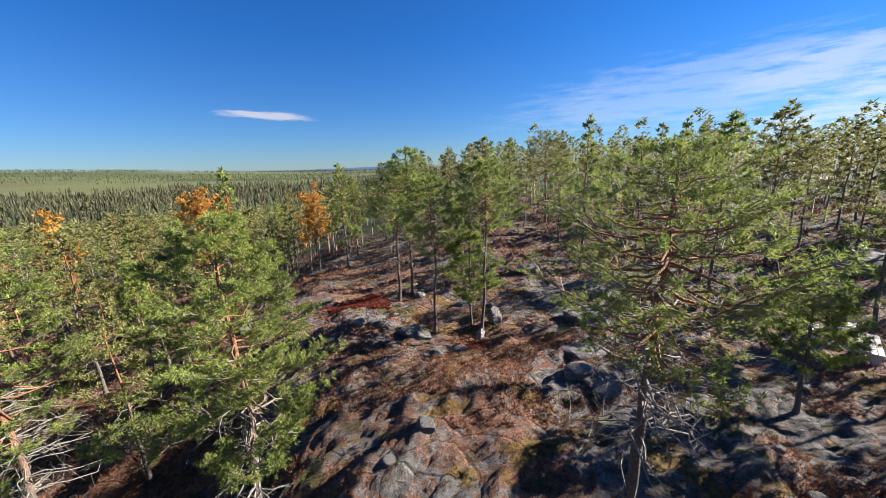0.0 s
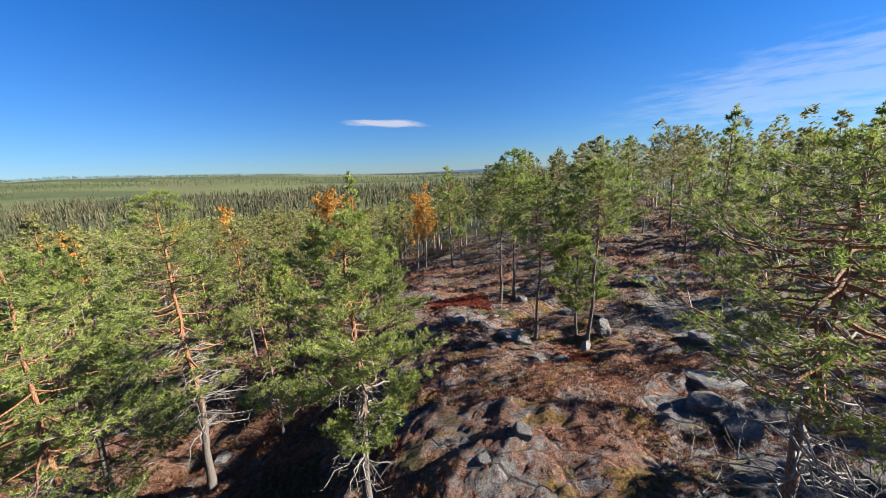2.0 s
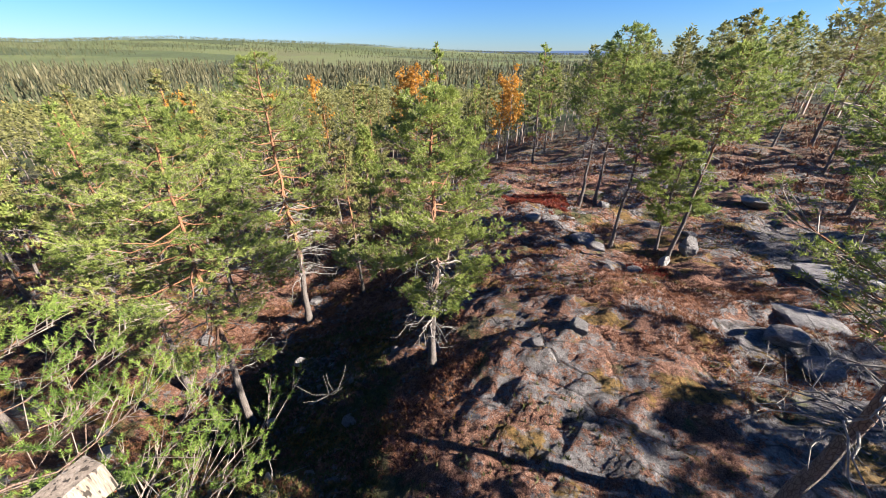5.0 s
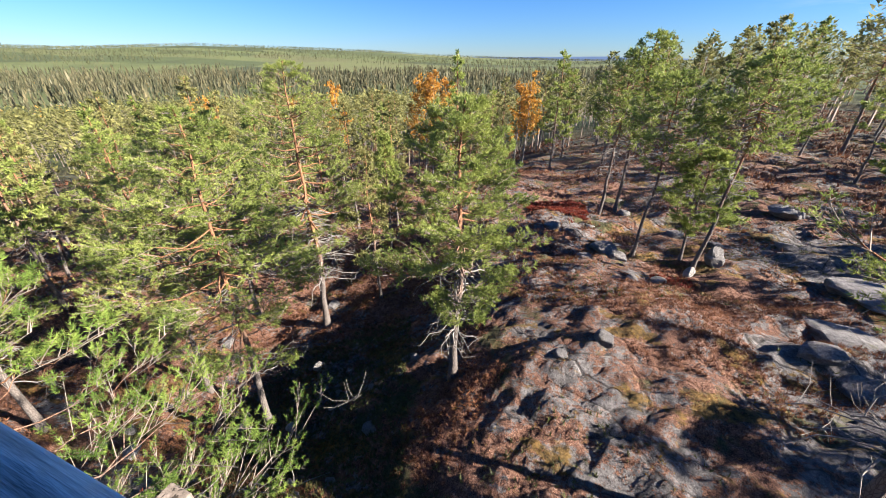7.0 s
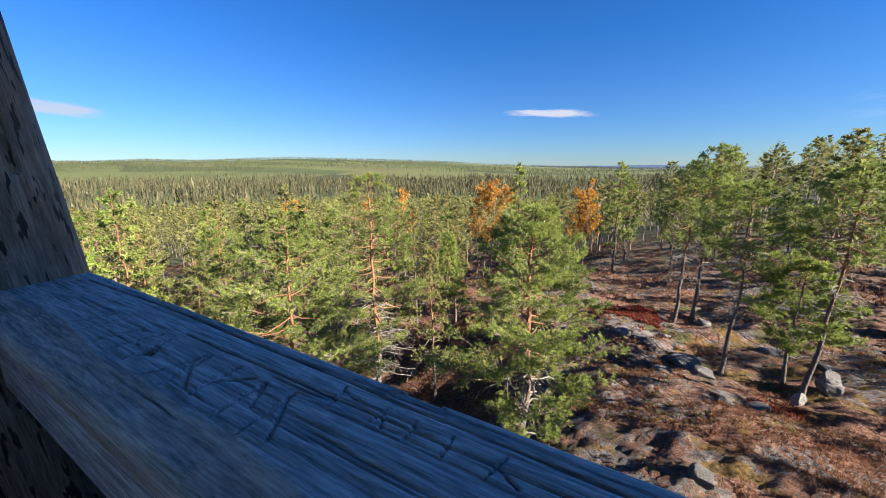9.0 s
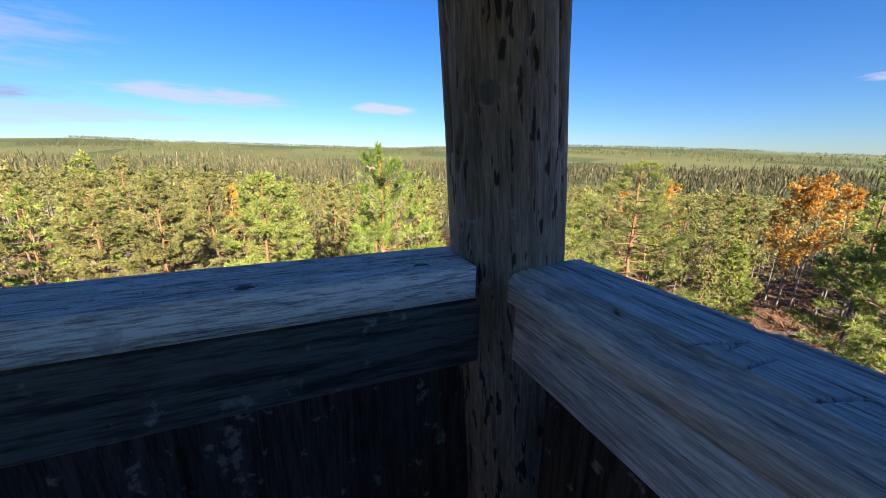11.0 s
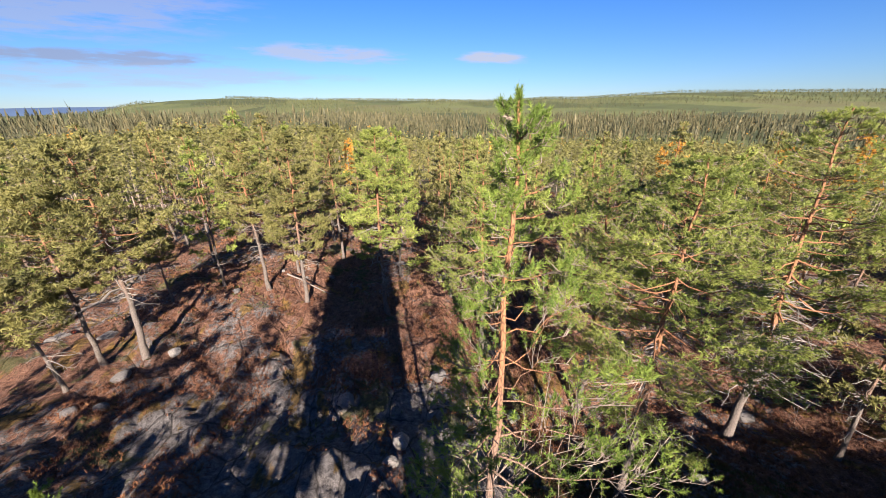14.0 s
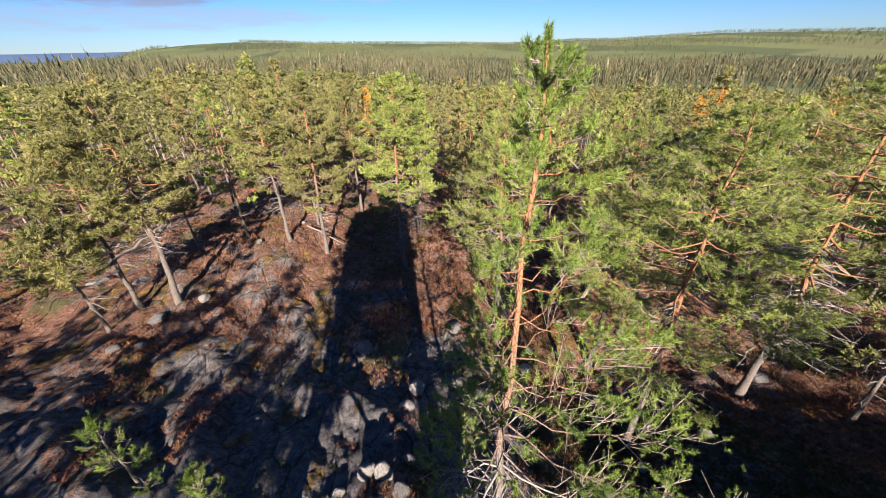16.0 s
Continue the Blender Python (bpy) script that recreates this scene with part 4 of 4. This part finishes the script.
def make_wood():
    rng = random.Random(8)
    taken = [(row[0], row[1]) for row in NEAR_PINES]
    kinds = []
    for k in range(9):
        high = 7.6
        shape = ("cone", "spire", "cone", "flat")[k % 4]
        kinds.append(pine_meshes(300 + k, high, (0.24, 0.16, 0.28, 0.45)[k % 4], (1.15, 1.2, 1.0, 1.35)[k % 4], 950, 6, 0.150, 0.060, 0.085, ("needle_mid", "needle", "needle_mid")[k % 3], 18 if k % 4 != 1 else 8, shape, 0.0, 28, 6, axis=0.11))
    spots = scatter(rng, 112, 12, 35, 1.9, 14, 150, taken) + scatter(rng, 56, 19, 46, 2.6, -72, 14, taken)
    spots += scatter(rng, 18, 9, 26, 2.4, -178, -64, taken)
    for n, (x, y, r) in enumerate(spots):
        az = math.degrees(math.atan2(-(x - 0.8), y))
        west = az > 14 or az < -110
        me = rng.choice([q for k, q in enumerate(kinds) if (k % 4 != 3) or not west])
        size = rng.uniform(0.78, 1.06) if west else rng.uniform(0.82, 1.18)
        stand(me, x, y, "slim pine of the dense wood on the slope" if west else "open-crowned pine of the sparse wood on the heath", scale=size, turn=rng.uniform(0, 360), group="pines of the wood" if west else "pines of the heath")
    # pines beside and behind the tower that shade the clearing and the rock
    for x, y, k in ((1.4, -7.4, 0), (3.4, -9.8, 4), (7.5, -7.0, 6), (4.9, -2.9, 2), (5.6, -4.6, 0), (11.6, 4.0, 3)):
        stand(kinds[k], x, y, "slim pine of the dense wood on the slope", turn=40 * k, group="pines of the wood")
    return taken


TAKEN = make_wood()


def clump_trees(name, label, spots, heights, blobs, leaf, width, material, seed, spiky=False, stems=True):
    """Many far trees as one mesh: a stem and a crown of loose sprays each."""
    rng = np.random.default_rng(seed)
    n = len(spots)
    xy = np.asarray(spots)[:, :2]
    z = ground_z(xy[:, 0], xy[:, 1])
    h = np.asarray(heights)[:, None]
    u = rng.uniform(0, 1, (n, blobs)) ** (0.8 if spiky else 0.9)
    base = 0.12 if spiky else rng.uniform(0.28, 0.45, (n, 1))
    zz = base + (1 - base) * u
    taper = (1 - u) ** 0.9 if spiky else (0.55 + 0.45 * np.minimum(1, u / 0.3)) * (1 - u**2.2) ** 0.7
    a = rng.uniform(0, 6.28, (n, blobs))
    rr = h * width * taper * np.sqrt(rng.uniform(0.15, 1, (n, blobs)))
    c = np.stack([xy[:, :1] + rr * np.cos(a), xy[:, 1:2] + rr * np.sin(a), z[:, None] + zz * h], -1)
    d = np.stack([np.cos(a) * 0.8, np.sin(a) * 0.8, rng.uniform(-0.5, 0.9, (n, blobs)) if not spiky else rng.uniform(-0.7, 0.3, (n, blobs))], -1)
    s = np.stack([-np.sin(a), np.cos(a), rng.normal(0, 0.5, (n, blobs))], -1)
    l = (leaf * h * rng.uniform(0.6, 1.3, (n, blobs)))[..., None]
    if spiky:
        d = np.stack([np.cos(a) * 0.25, np.sin(a) * 0.25, rng.uniform(0.8, 1.4, (n, blobs))], -1)
        s = s * 0.45
    v = np.stack([c - 0.4 * l * s, c + l * d, c + 0.4 * l * s], 2).reshape(-1, 3)
    f = np.arange(len(v)).reshape(-1, 3)
    tagged(new(name, mesh_from(name, v, f, M[material])), label, "forest", kind="stuff")
    if stems:
        w = 0.012 * h
        o = np.array([[-1, -0.6], [1, -0.6], [0, 1.0]])
        foot = np.concatenate([xy[:, None] + w[:, None] * o, np.repeat(z[:, None, None] - 0.3, 3, 1)], 2)
        top = np.concatenate([np.repeat(xy[:, None], 1, 1), (z + 0.93 * h[:, 0])[:, None, None]], 2)
        v = np.concatenate([foot, top], 1).reshape(-1, 3)
        k = np.arange(n)[:, None] * 4
        f = np.concatenate([k + [0, 1, 3], k + [1, 2, 3], k + [2, 0, 3]])
        tagged(new(name + "_stems", mesh_from(name + "_stems", v, f, M["twig"])), "thin grey-brown stems of the distant wood", "forest", kind="stuff")


def make_far_woods():
    rng = random.Random(21)
    spots = scatter(rng, 1150, 33, 112, 1.6, 6, 152, []) + scatter(rng, 400, 43, 105, 2.4, -90, 8, [])
    hs = [rng.uniform(4.8, 8.2) if math.atan2(-(x - 0.8), y) > 0.12 else rng.uniform(6.5, 9.8) for x, y, r in spots]
    clump_trees("pine_wood", "dull green pine wood beyond the nearer trees", spots, hs, 170, 0.047, 0.150, "needle_mid", 31)

    def ring(count, near, far, az0, az1):
        g = np.random.default_rng(count)
        r = np.sqrt(g.uniform(near**2, far**2, count))
        a = np.radians(g.uniform(az0, az1, count))
        return np.stack([0.8 - r * np.sin(a), r * np.cos(a)], 1), r

    xy, r = ring(5000, 105, 330, -2, 155)
    g = np.random.default_rng(3)
    clump_trees("valley_pines", "green pines and birches on the lower slope", xy, g.uniform(6, 10, len(xy)), 34, 0.085, 0.15, "needle_mid", 32)
    xy, r = ring(9500, 300, 1000, -4, 150)
    keep = value_noise(xy[:, 0] / 160, xy[:, 1] / 160, 8) > -0.45
    xy = xy[keep]
    clump_trees("spruce_wood", "dark spruce wood on the valley floor", xy, g.uniform(11, 23, len(xy)), 22, 0.16, 0.085, "spruce", 33, True, False)
    xy, r = ring(42000, 1000, 4300, -6, 140)
    u, v = 0.94 * xy[:, 0] + 0.34 * xy[:, 1], 0.94 * xy[:, 1] - 0.34 * xy[:, 0]
    keep = layered_noise(u / 620, v / 300, 4, 9) > 0.05
    xy = xy[keep]
    clump_trees("hill_wood", "woods on the distant hills", xy, g.uniform(8, 17, len(xy)), 6, 0.32, 0.16, "hill_woods", 34, True, False)
    # autumn birches in the valley
    xy, r = ring(1100, 110, 1000, 5, 150)
    clump_trees("autumn_birches", "orange and yellow birches scattered in the valley", xy, g.uniform(5, 11, len(xy)), 16, 0.10, 0.13, "autumn", 35, False, False)


make_far_woods()


def hazy_ridge(az0, az1, rise):
    """A ridge behind the wooded hills, with distance haze put into its blue colour."""
    az = np.radians(np.linspace(az0, az1, 90))
    swell = value_noise(np.degrees(az) / 7, 0 * az, 17) + 0.4 * value_noise(np.degrees(az) / 2.1, 0 * az, 18)
    crest = 9 + 4700 * np.tan(np.radians(rise + 0.10 * swell))
    rows = []
    for r, z in ((4350, -80 + 0 * az), (4700, crest), (4850, crest - 8), (4880, -80 + 0 * az)):
        rows.append(np.stack([0.8 - r * np.sin(az), r * np.cos(az), z], -1))
    n = len(az)
    k, s = np.meshgrid(np.arange(3), np.arange(n - 1), indexing="ij")
    f = np.stack([k * n + s, k * n + s + 1, (k + 1) * n + s + 1, (k + 1) * n + s], -1).reshape(-1, 4)
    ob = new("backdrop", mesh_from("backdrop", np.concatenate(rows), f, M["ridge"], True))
    tagged(ob, "wooded ridge on the far horizon, haze in its blue colour", "backdrop", kind="structure")


hazy_ridge(-30, 18, -0.02)
hazy_ridge(118, 160, 0.12)


def birch(x, y, high, seed, label):
    rng = np.random.default_rng(seed)
    tree = thing("birch_tree", label, "tree", "autumn birches", pose(x, y, float(ground_z(x, y)) - 0.05))
    s = np.linspace(0, 1, 7)
    line = np.column_stack([0.12 * np.sin(3 * s), 0.1 * s, s * high])
    stems = [tube(line, 0.06 * (1 - 0.9 * s) + 0.006, 6)]
    spots, ways = [], []
    for k in range(26):
        u = rng.uniform(0.25, 0.97)
        p = np.array([np.interp(u, s, line[:, c]) for c in range(3)])
        a = rng.uniform(0, 6.28)
        reach = high * 0.20 * (1.1 - u) + 0.15
        e = p + [math.cos(a) * reach, math.sin(a) * reach, reach * 1.1]
        stems.append(tube([p, (p + e) / 2 + [0, 0, -0.05], e], [0.018, 0.012, 0.004], 4))
        for _ in range(22):
            b = rng.uniform(0.3, 1.05)
            spots.append(p + (e - p) * b + rng.normal(0, 0.14, 3))
            ways.append(rng.normal(0, 1, 3))
    v, f = joined(stems)
    part("trunk", mesh_from("trunk", v, f, M["dead"], True), None, tree)
    v, f = tufts(rng, np.array(spots), np.array(ways), 5, 0.14, 0.12)
    part("crown", mesh_from("crown", v, f, M["autumn"]), None, tree)


# x, y and the height of the top
for k, (x, y, top) in enumerate(((-11.9, 31.0, 7.9), (-12.9, 31.6, 7.6), (-10.9, 32.0, 7.4), (-13.9, 32.2, 7.2), (-3.9, 32.5, 8.0), (-4.8, 33.2, 7.2), (-19.5, 27.5, 6.9), (-31.0, 24.5, 5.6), (-35.0, 26.0, 5.2), (-38.0, -6.0, 5.8), (-29.0, 33.0, 5.4))):
    high = top - float(ground_z(x, y))
    birch(x, y, high, 700 + k, "small birch in bright orange autumn leaf")


# ---- stones, dead wood and low growth ----
def stone_mesh(seed, material):
    rng = np.random.default_rng(seed)
    bm = bmesh.new()
    bmesh.ops.create_icosphere(bm, subdivisions=3, radius=1)
    planes = [(Vector(rng.normal(size=3)).normalized(), rng.uniform(0.55, 0.85)) for _ in range(9)]
    for v in bm.verts:
        for n, d in planes:
            far = v.co.dot(n) - d
            if far > 0:
                v.co -= n * far
        v.co += v.co.normalized() * 0.05 * noise.fractal(v.co * 2.3 + Vector((seed, 0, 0)), 1.0, 2.0, 3)
    me = bpy.data.meshes.new("boulder")
    bm.to_mesh(me)
    bm.free()
    me.materials.append(material)
    return me


def make_stones():
    grey = [stone_mesh(k, M["stone"]) for k in range(6)]
    pale = [stone_mesh(20 + k, M["pale_stone"]) for k in range(3)]
    # x, y, width, height, pale
    fixed = ((-5.78, 6.80, 0.22, 0.20, 1), (-6.65, -0.95, 0.26, 0.16, 1), (-4.45, -1.09, 0.17, 0.22, 1), (-4.95, -1.55, 0.14, 0.16, 1), (-4.02, -1.52, 0.20, 0.22, 1), (-4.19, -1.88, 0.20, 0.20, 1), (-5.9, -1.2, 0.20, 0.10, 1), (-3.9, -2.4, 0.15, 0.14, 1), (-4.7, -1.85, 0.12, 0.1, 0), (-5.4, -0.7, 0.15, 0.1, 0), (-3.6, -1.2, 0.18, 0.14, 0), (-5.13, 4.69, 0.17, 0.14, 1), (-3.1, 5.9, 0.14, 0.10, 0), (-2.2, 6.9, 0.16, 0.12, 0), (-4.4, 6.0, 0.12, 0.09, 0),
             (5.45, 13.45, 0.22, 0.38, 1), (6.42, 14.5, 0.42, 0.30, 0), (6.5, 14.6, 0.36, 0.58, 0), (3.2, 14.4, 0.5, 0.28, 0), (2.6, 14.9, 0.6, 0.34, 0), (4.3, 12.2, 0.3, 0.14, 0), (3.5, 11.9, 0.26, 0.14, 0),
             (7.4, 9.4, 0.55, 0.3, 0), (8.0, 8.7, 0.5, 0.34, 0), (8.6, 11.2, 1.1, 0.4, 0), (10.4, 13.6, 1.5, 0.45, 0), (28.7, 15.7, 2.6, 1.0, 0), (10.5, 20.5, 1.1, 0.35, 0), (-10.0, -9.6, 0.38, 0.15, 0), (-11.2, -8.7, 0.26, 0.12, 1), (1.3, 16.5, 0.5, 0.2, 0), (0.4, 15.4, 0.45, 0.2, 0))
    rng = random.Random(5)
    rows = list(fixed)
    while len(rows) < 90:
        r, a = math.sqrt(rng.uniform(16, 520)), math.radians(rng.uniform(-70, 140))
        x, y = 0.8 - r * math.sin(a), r * math.cos(a)
        w = rng.uniform(0.07, 0.26) * (1 + r / 30)
        rows.append((x, y, w, w * rng.uniform(0.4, 0.7), 1 if rng.random() < 0.12 else 0))
    for x, y, w, h, light in rows:
        me = rng.choice(pale if light else grey)
        ob = new("boulder", me)
        ob.matrix_basis = pose(x, y, float(ground_z(x, y)) + h * 0.22, rng.uniform(-12, 12), rng.uniform(-12, 12), rng.uniform(0, 360)) @ Matrix.Diagonal((w, w * rng.uniform(0.7, 1.0), h, 1))
        tagged(ob, "pale lichen-covered stone lying on the heath" if light else "grey angular boulder half sunk in the heather", "boulder", "boulders on the heath")


make_stones()


def heather(name, label, count, near, far, az0, az1, blades, size, width, material, seed, mask=None):
    rng = np.random.default_rng(seed)
    r = np.sqrt(rng.uniform(near**2, far**2, count))
    a = np.radians(rng.uniform(az0, az1, count))
    x, y = 0.8 - r * np.sin(a), r * np.cos(a)
    if mask is not None:
        keep = mask(x, y)
        x, y = x[keep], y[keep]
    p = np.stack([x, y, ground_z(x, y) - 0.01], -1)
    way = np.tile([0.0, 0, 1.1], (len(p), 1))
    v, f = tufts(rng, p, way, blades, size, width, 0.6)
    tagged(new(name, mesh_from(name, v, f, M[material])), label, "undergrowth", kind="stuff")


def patches(size, level, seed):
    return lambda x, y: layered_noise(x / size, y / (size * 0.7), 3, seed) > level


heather("heather", "brown-red heather in low tufts between the rocks", 52000, 3, 15, -72, 160, 7, 0.11, 0.013, "heather", 61, lambda x, y: patches(1.7, -0.02, 71)(x, y) & (np.hypot((x - 2.6) / 1.2, y - 5.4) > 1.9 + 0.9 * value_noise(x, y, 3)) & (np.hypot(x + 3.6, y - 5.4) > 2.3))
heather("heather", "brown-red heather in low tufts farther from the tower", 28000, 15, 32, -72, 160, 7, 0.16, 0.024, "heather", 66, patches(1.7, -0.02, 71))
heather("crowberry", "dark green crowberry and moss in the hollows", 20000, 3, 26, -72, 160, 7, 0.11, 0.022, "crowberry", 62, patches(1.9, 0.42, 72))
heather("hollow_moss", "dark green moss and crowberry in the shaded hollow", 14000, 3, 11, 25, 95, 7, 0.09, 0.018, "crowberry", 67, lambda x, y: np.hypot(x + 3.6, y - 5.4) < 4.2)
heather("red_bilberry", "red autumn bilberry leaves", 14000, 4, 40, -60, 150, 6, 0.10, 0.035, "red_leaf", 63, patches(3.2, 1.02, 73))
heather("red_bilberry", "crimson bilberry patch on the open heath", 2600, 16.5, 20, -4, 8, 7, 0.13, 0.035, "red_leaf", 68, lambda x, y: np.hypot((x - 0.3) / 1.5, y - 18.2) < 1.2 + 0.4 * value_noise(x * 1.5, y * 1.5, 4))
heather("red_bilberry", "crimson leaves beside the standing stone", 900, 11.5, 14.5, -24, -14, 7, 0.10, 0.028, "red_leaf", 69, lambda x, y: np.hypot(x - 4.8, y - 12.6) < 0.7)
heather("ochre_moss", "yellow-brown moss and grass tufts", 16000, 3, 26, -72, 150, 7, 0.08, 0.022, "ochre", 64, patches(1.5, 0.78, 74))
heather("dry_litter", "dry heather and needles in the cracks of the bare rock", 9000, 2.5, 11, -60, 60, 7, 0.055, 0.010, "heather", 81, lambda x, y: (np.hypot((x - 2.6) / 1.2, y - 6.0) < 3.2) & patches(0.75, 0.18, 82)(x, y))
heather("rock_moss", "yellow-brown moss cushions on the bare rock", 5000, 2.5, 11, -50, 40, 7, 0.045, 0.013, "ochre", 83, lambda x, y: (np.hypot((x - 1.8) / 1.2, y - 6.0) < 2.6) & patches(0.9, 0.62, 84)(x, y))
heather("hollow_litter", "brown heather stems on the shaded slope", 5000, 3, 11, 10, 95, 7, 0.09, 0.012, "heather", 85, lambda x, y: (np.hypot(x + 2.8, y - 5.2) < 3.0) & patches(0.8, 0.05, 86)(x, y))
heather("far_heather", "heather and litter between the far stems", 26000, 26, 60, -72, 160, 5, 0.30, 0.07, "heather", 65, patches(3.0, 0.0, 75))


def dead_wood(name, label, points, girth, seed, twigs=8):
    rng = np.random.default_rng(seed)
    pts = [(x, y, float(ground_z(x, y)) + up) for x, y, up in points]
    p = np.array(pts)
    s = np.linspace(0, 1, 8)
    w = np.linspace(0, 1, len(p))
    line = np.stack([np.interp(s, w, p[:, c]) for c in range(3)], 1)
    line[1:-1] += rng.normal(0, girth * 0.6, (6, 3))
    tubes = [tube(line, girth * (1 - 0.55 * s), 7)]
    log = thing(name, label, "dead wood")
    part("trunk", mesh_from("trunk", *joined(tubes), M["dead"], True), None, log)
    for _ in range(twigs):
        a = line[rng.integers(2, 8)]
        e = a + rng.normal(0, 0.35, 3) + [0, 0, 0.15]
        part("branch", mesh_from("branch", *tube([a, (a + e) / 2 + rng.normal(0, 0.05, 3), e], [girth * 0.3, girth * 0.2, 0.004], 4), M["dead"]), None, log)


dead_wood("fallen_pole", "pale fallen pole lying at the rim of the clearing", ((-17.3, -6.6, 0.35), (-15.4, -4.2, 0.30)), 0.045, 1, 0)
dead_wood("fallen_log", "grey fallen log in the shaded hollow", ((-3.4, 3.0, 0.06), (-2.6, 2.6, 0.06)), 0.06, 2, 2)
dead_wood("dead_branch", "bare grey branch lying in the hollow", ((-4.1, 5.2, 0.1), (-3.2, 5.4, 0.25)), 0.025, 3, 9)
dead_wood("fallen_log", "grey fallen trunk on the clearing", ((-13.6, -14.0, 0.2), (-17.5, -13.6, 0.3)), 0.08, 4, 6)


def picnic_table():
    x, y = 17.2, 9.2
    z = float(max(ground_z(x + dx, y + dy) for dx in (-0.9, 0, 0.9) for dy in (-0.7, 0, 0.7))) - 0.04
    table = thing("picnic_table", "pale weathered plank picnic table with two benches", "table", at=pose(x, y, z, 0, 0, 35))
    for k in range(5):
        part("tabletop_plank", bar((1.9, 0.14, 0.045), (0, -0.3 + 0.15 * k, 0.75)), M["pale_plank"], table)
    for s in (-1, 1):
        for k in range(2):
            part("bench_plank", bar((1.9, 0.14, 0.045), (0, s * (0.66 + 0.15 * k), 0.45)), M["pale_plank"], table)
        part("cross_beam", bar((0.06, 1.7, 0.10), (s * 0.7, 0, 0.38)), M["pale_plank"], table)
        part("trestle", bar((0.06, 0.7, 0.09), (s * 0.7, 0, 0.69)), M["pale_plank"], table)
        for side in (-1, 1):
            part("leg", bar((0.09, 0.09, 0.92), (s * 0.76, side * 0.42, 0.34), turn=(side * 24, 0, 0)), M["pale_plank"], table)
            part("bench_leg", bar((0.10, 0.22, 0.62), (s * 0.84, side * 0.72, 0.12)), M["pale_plank"], table)


picnic_table()
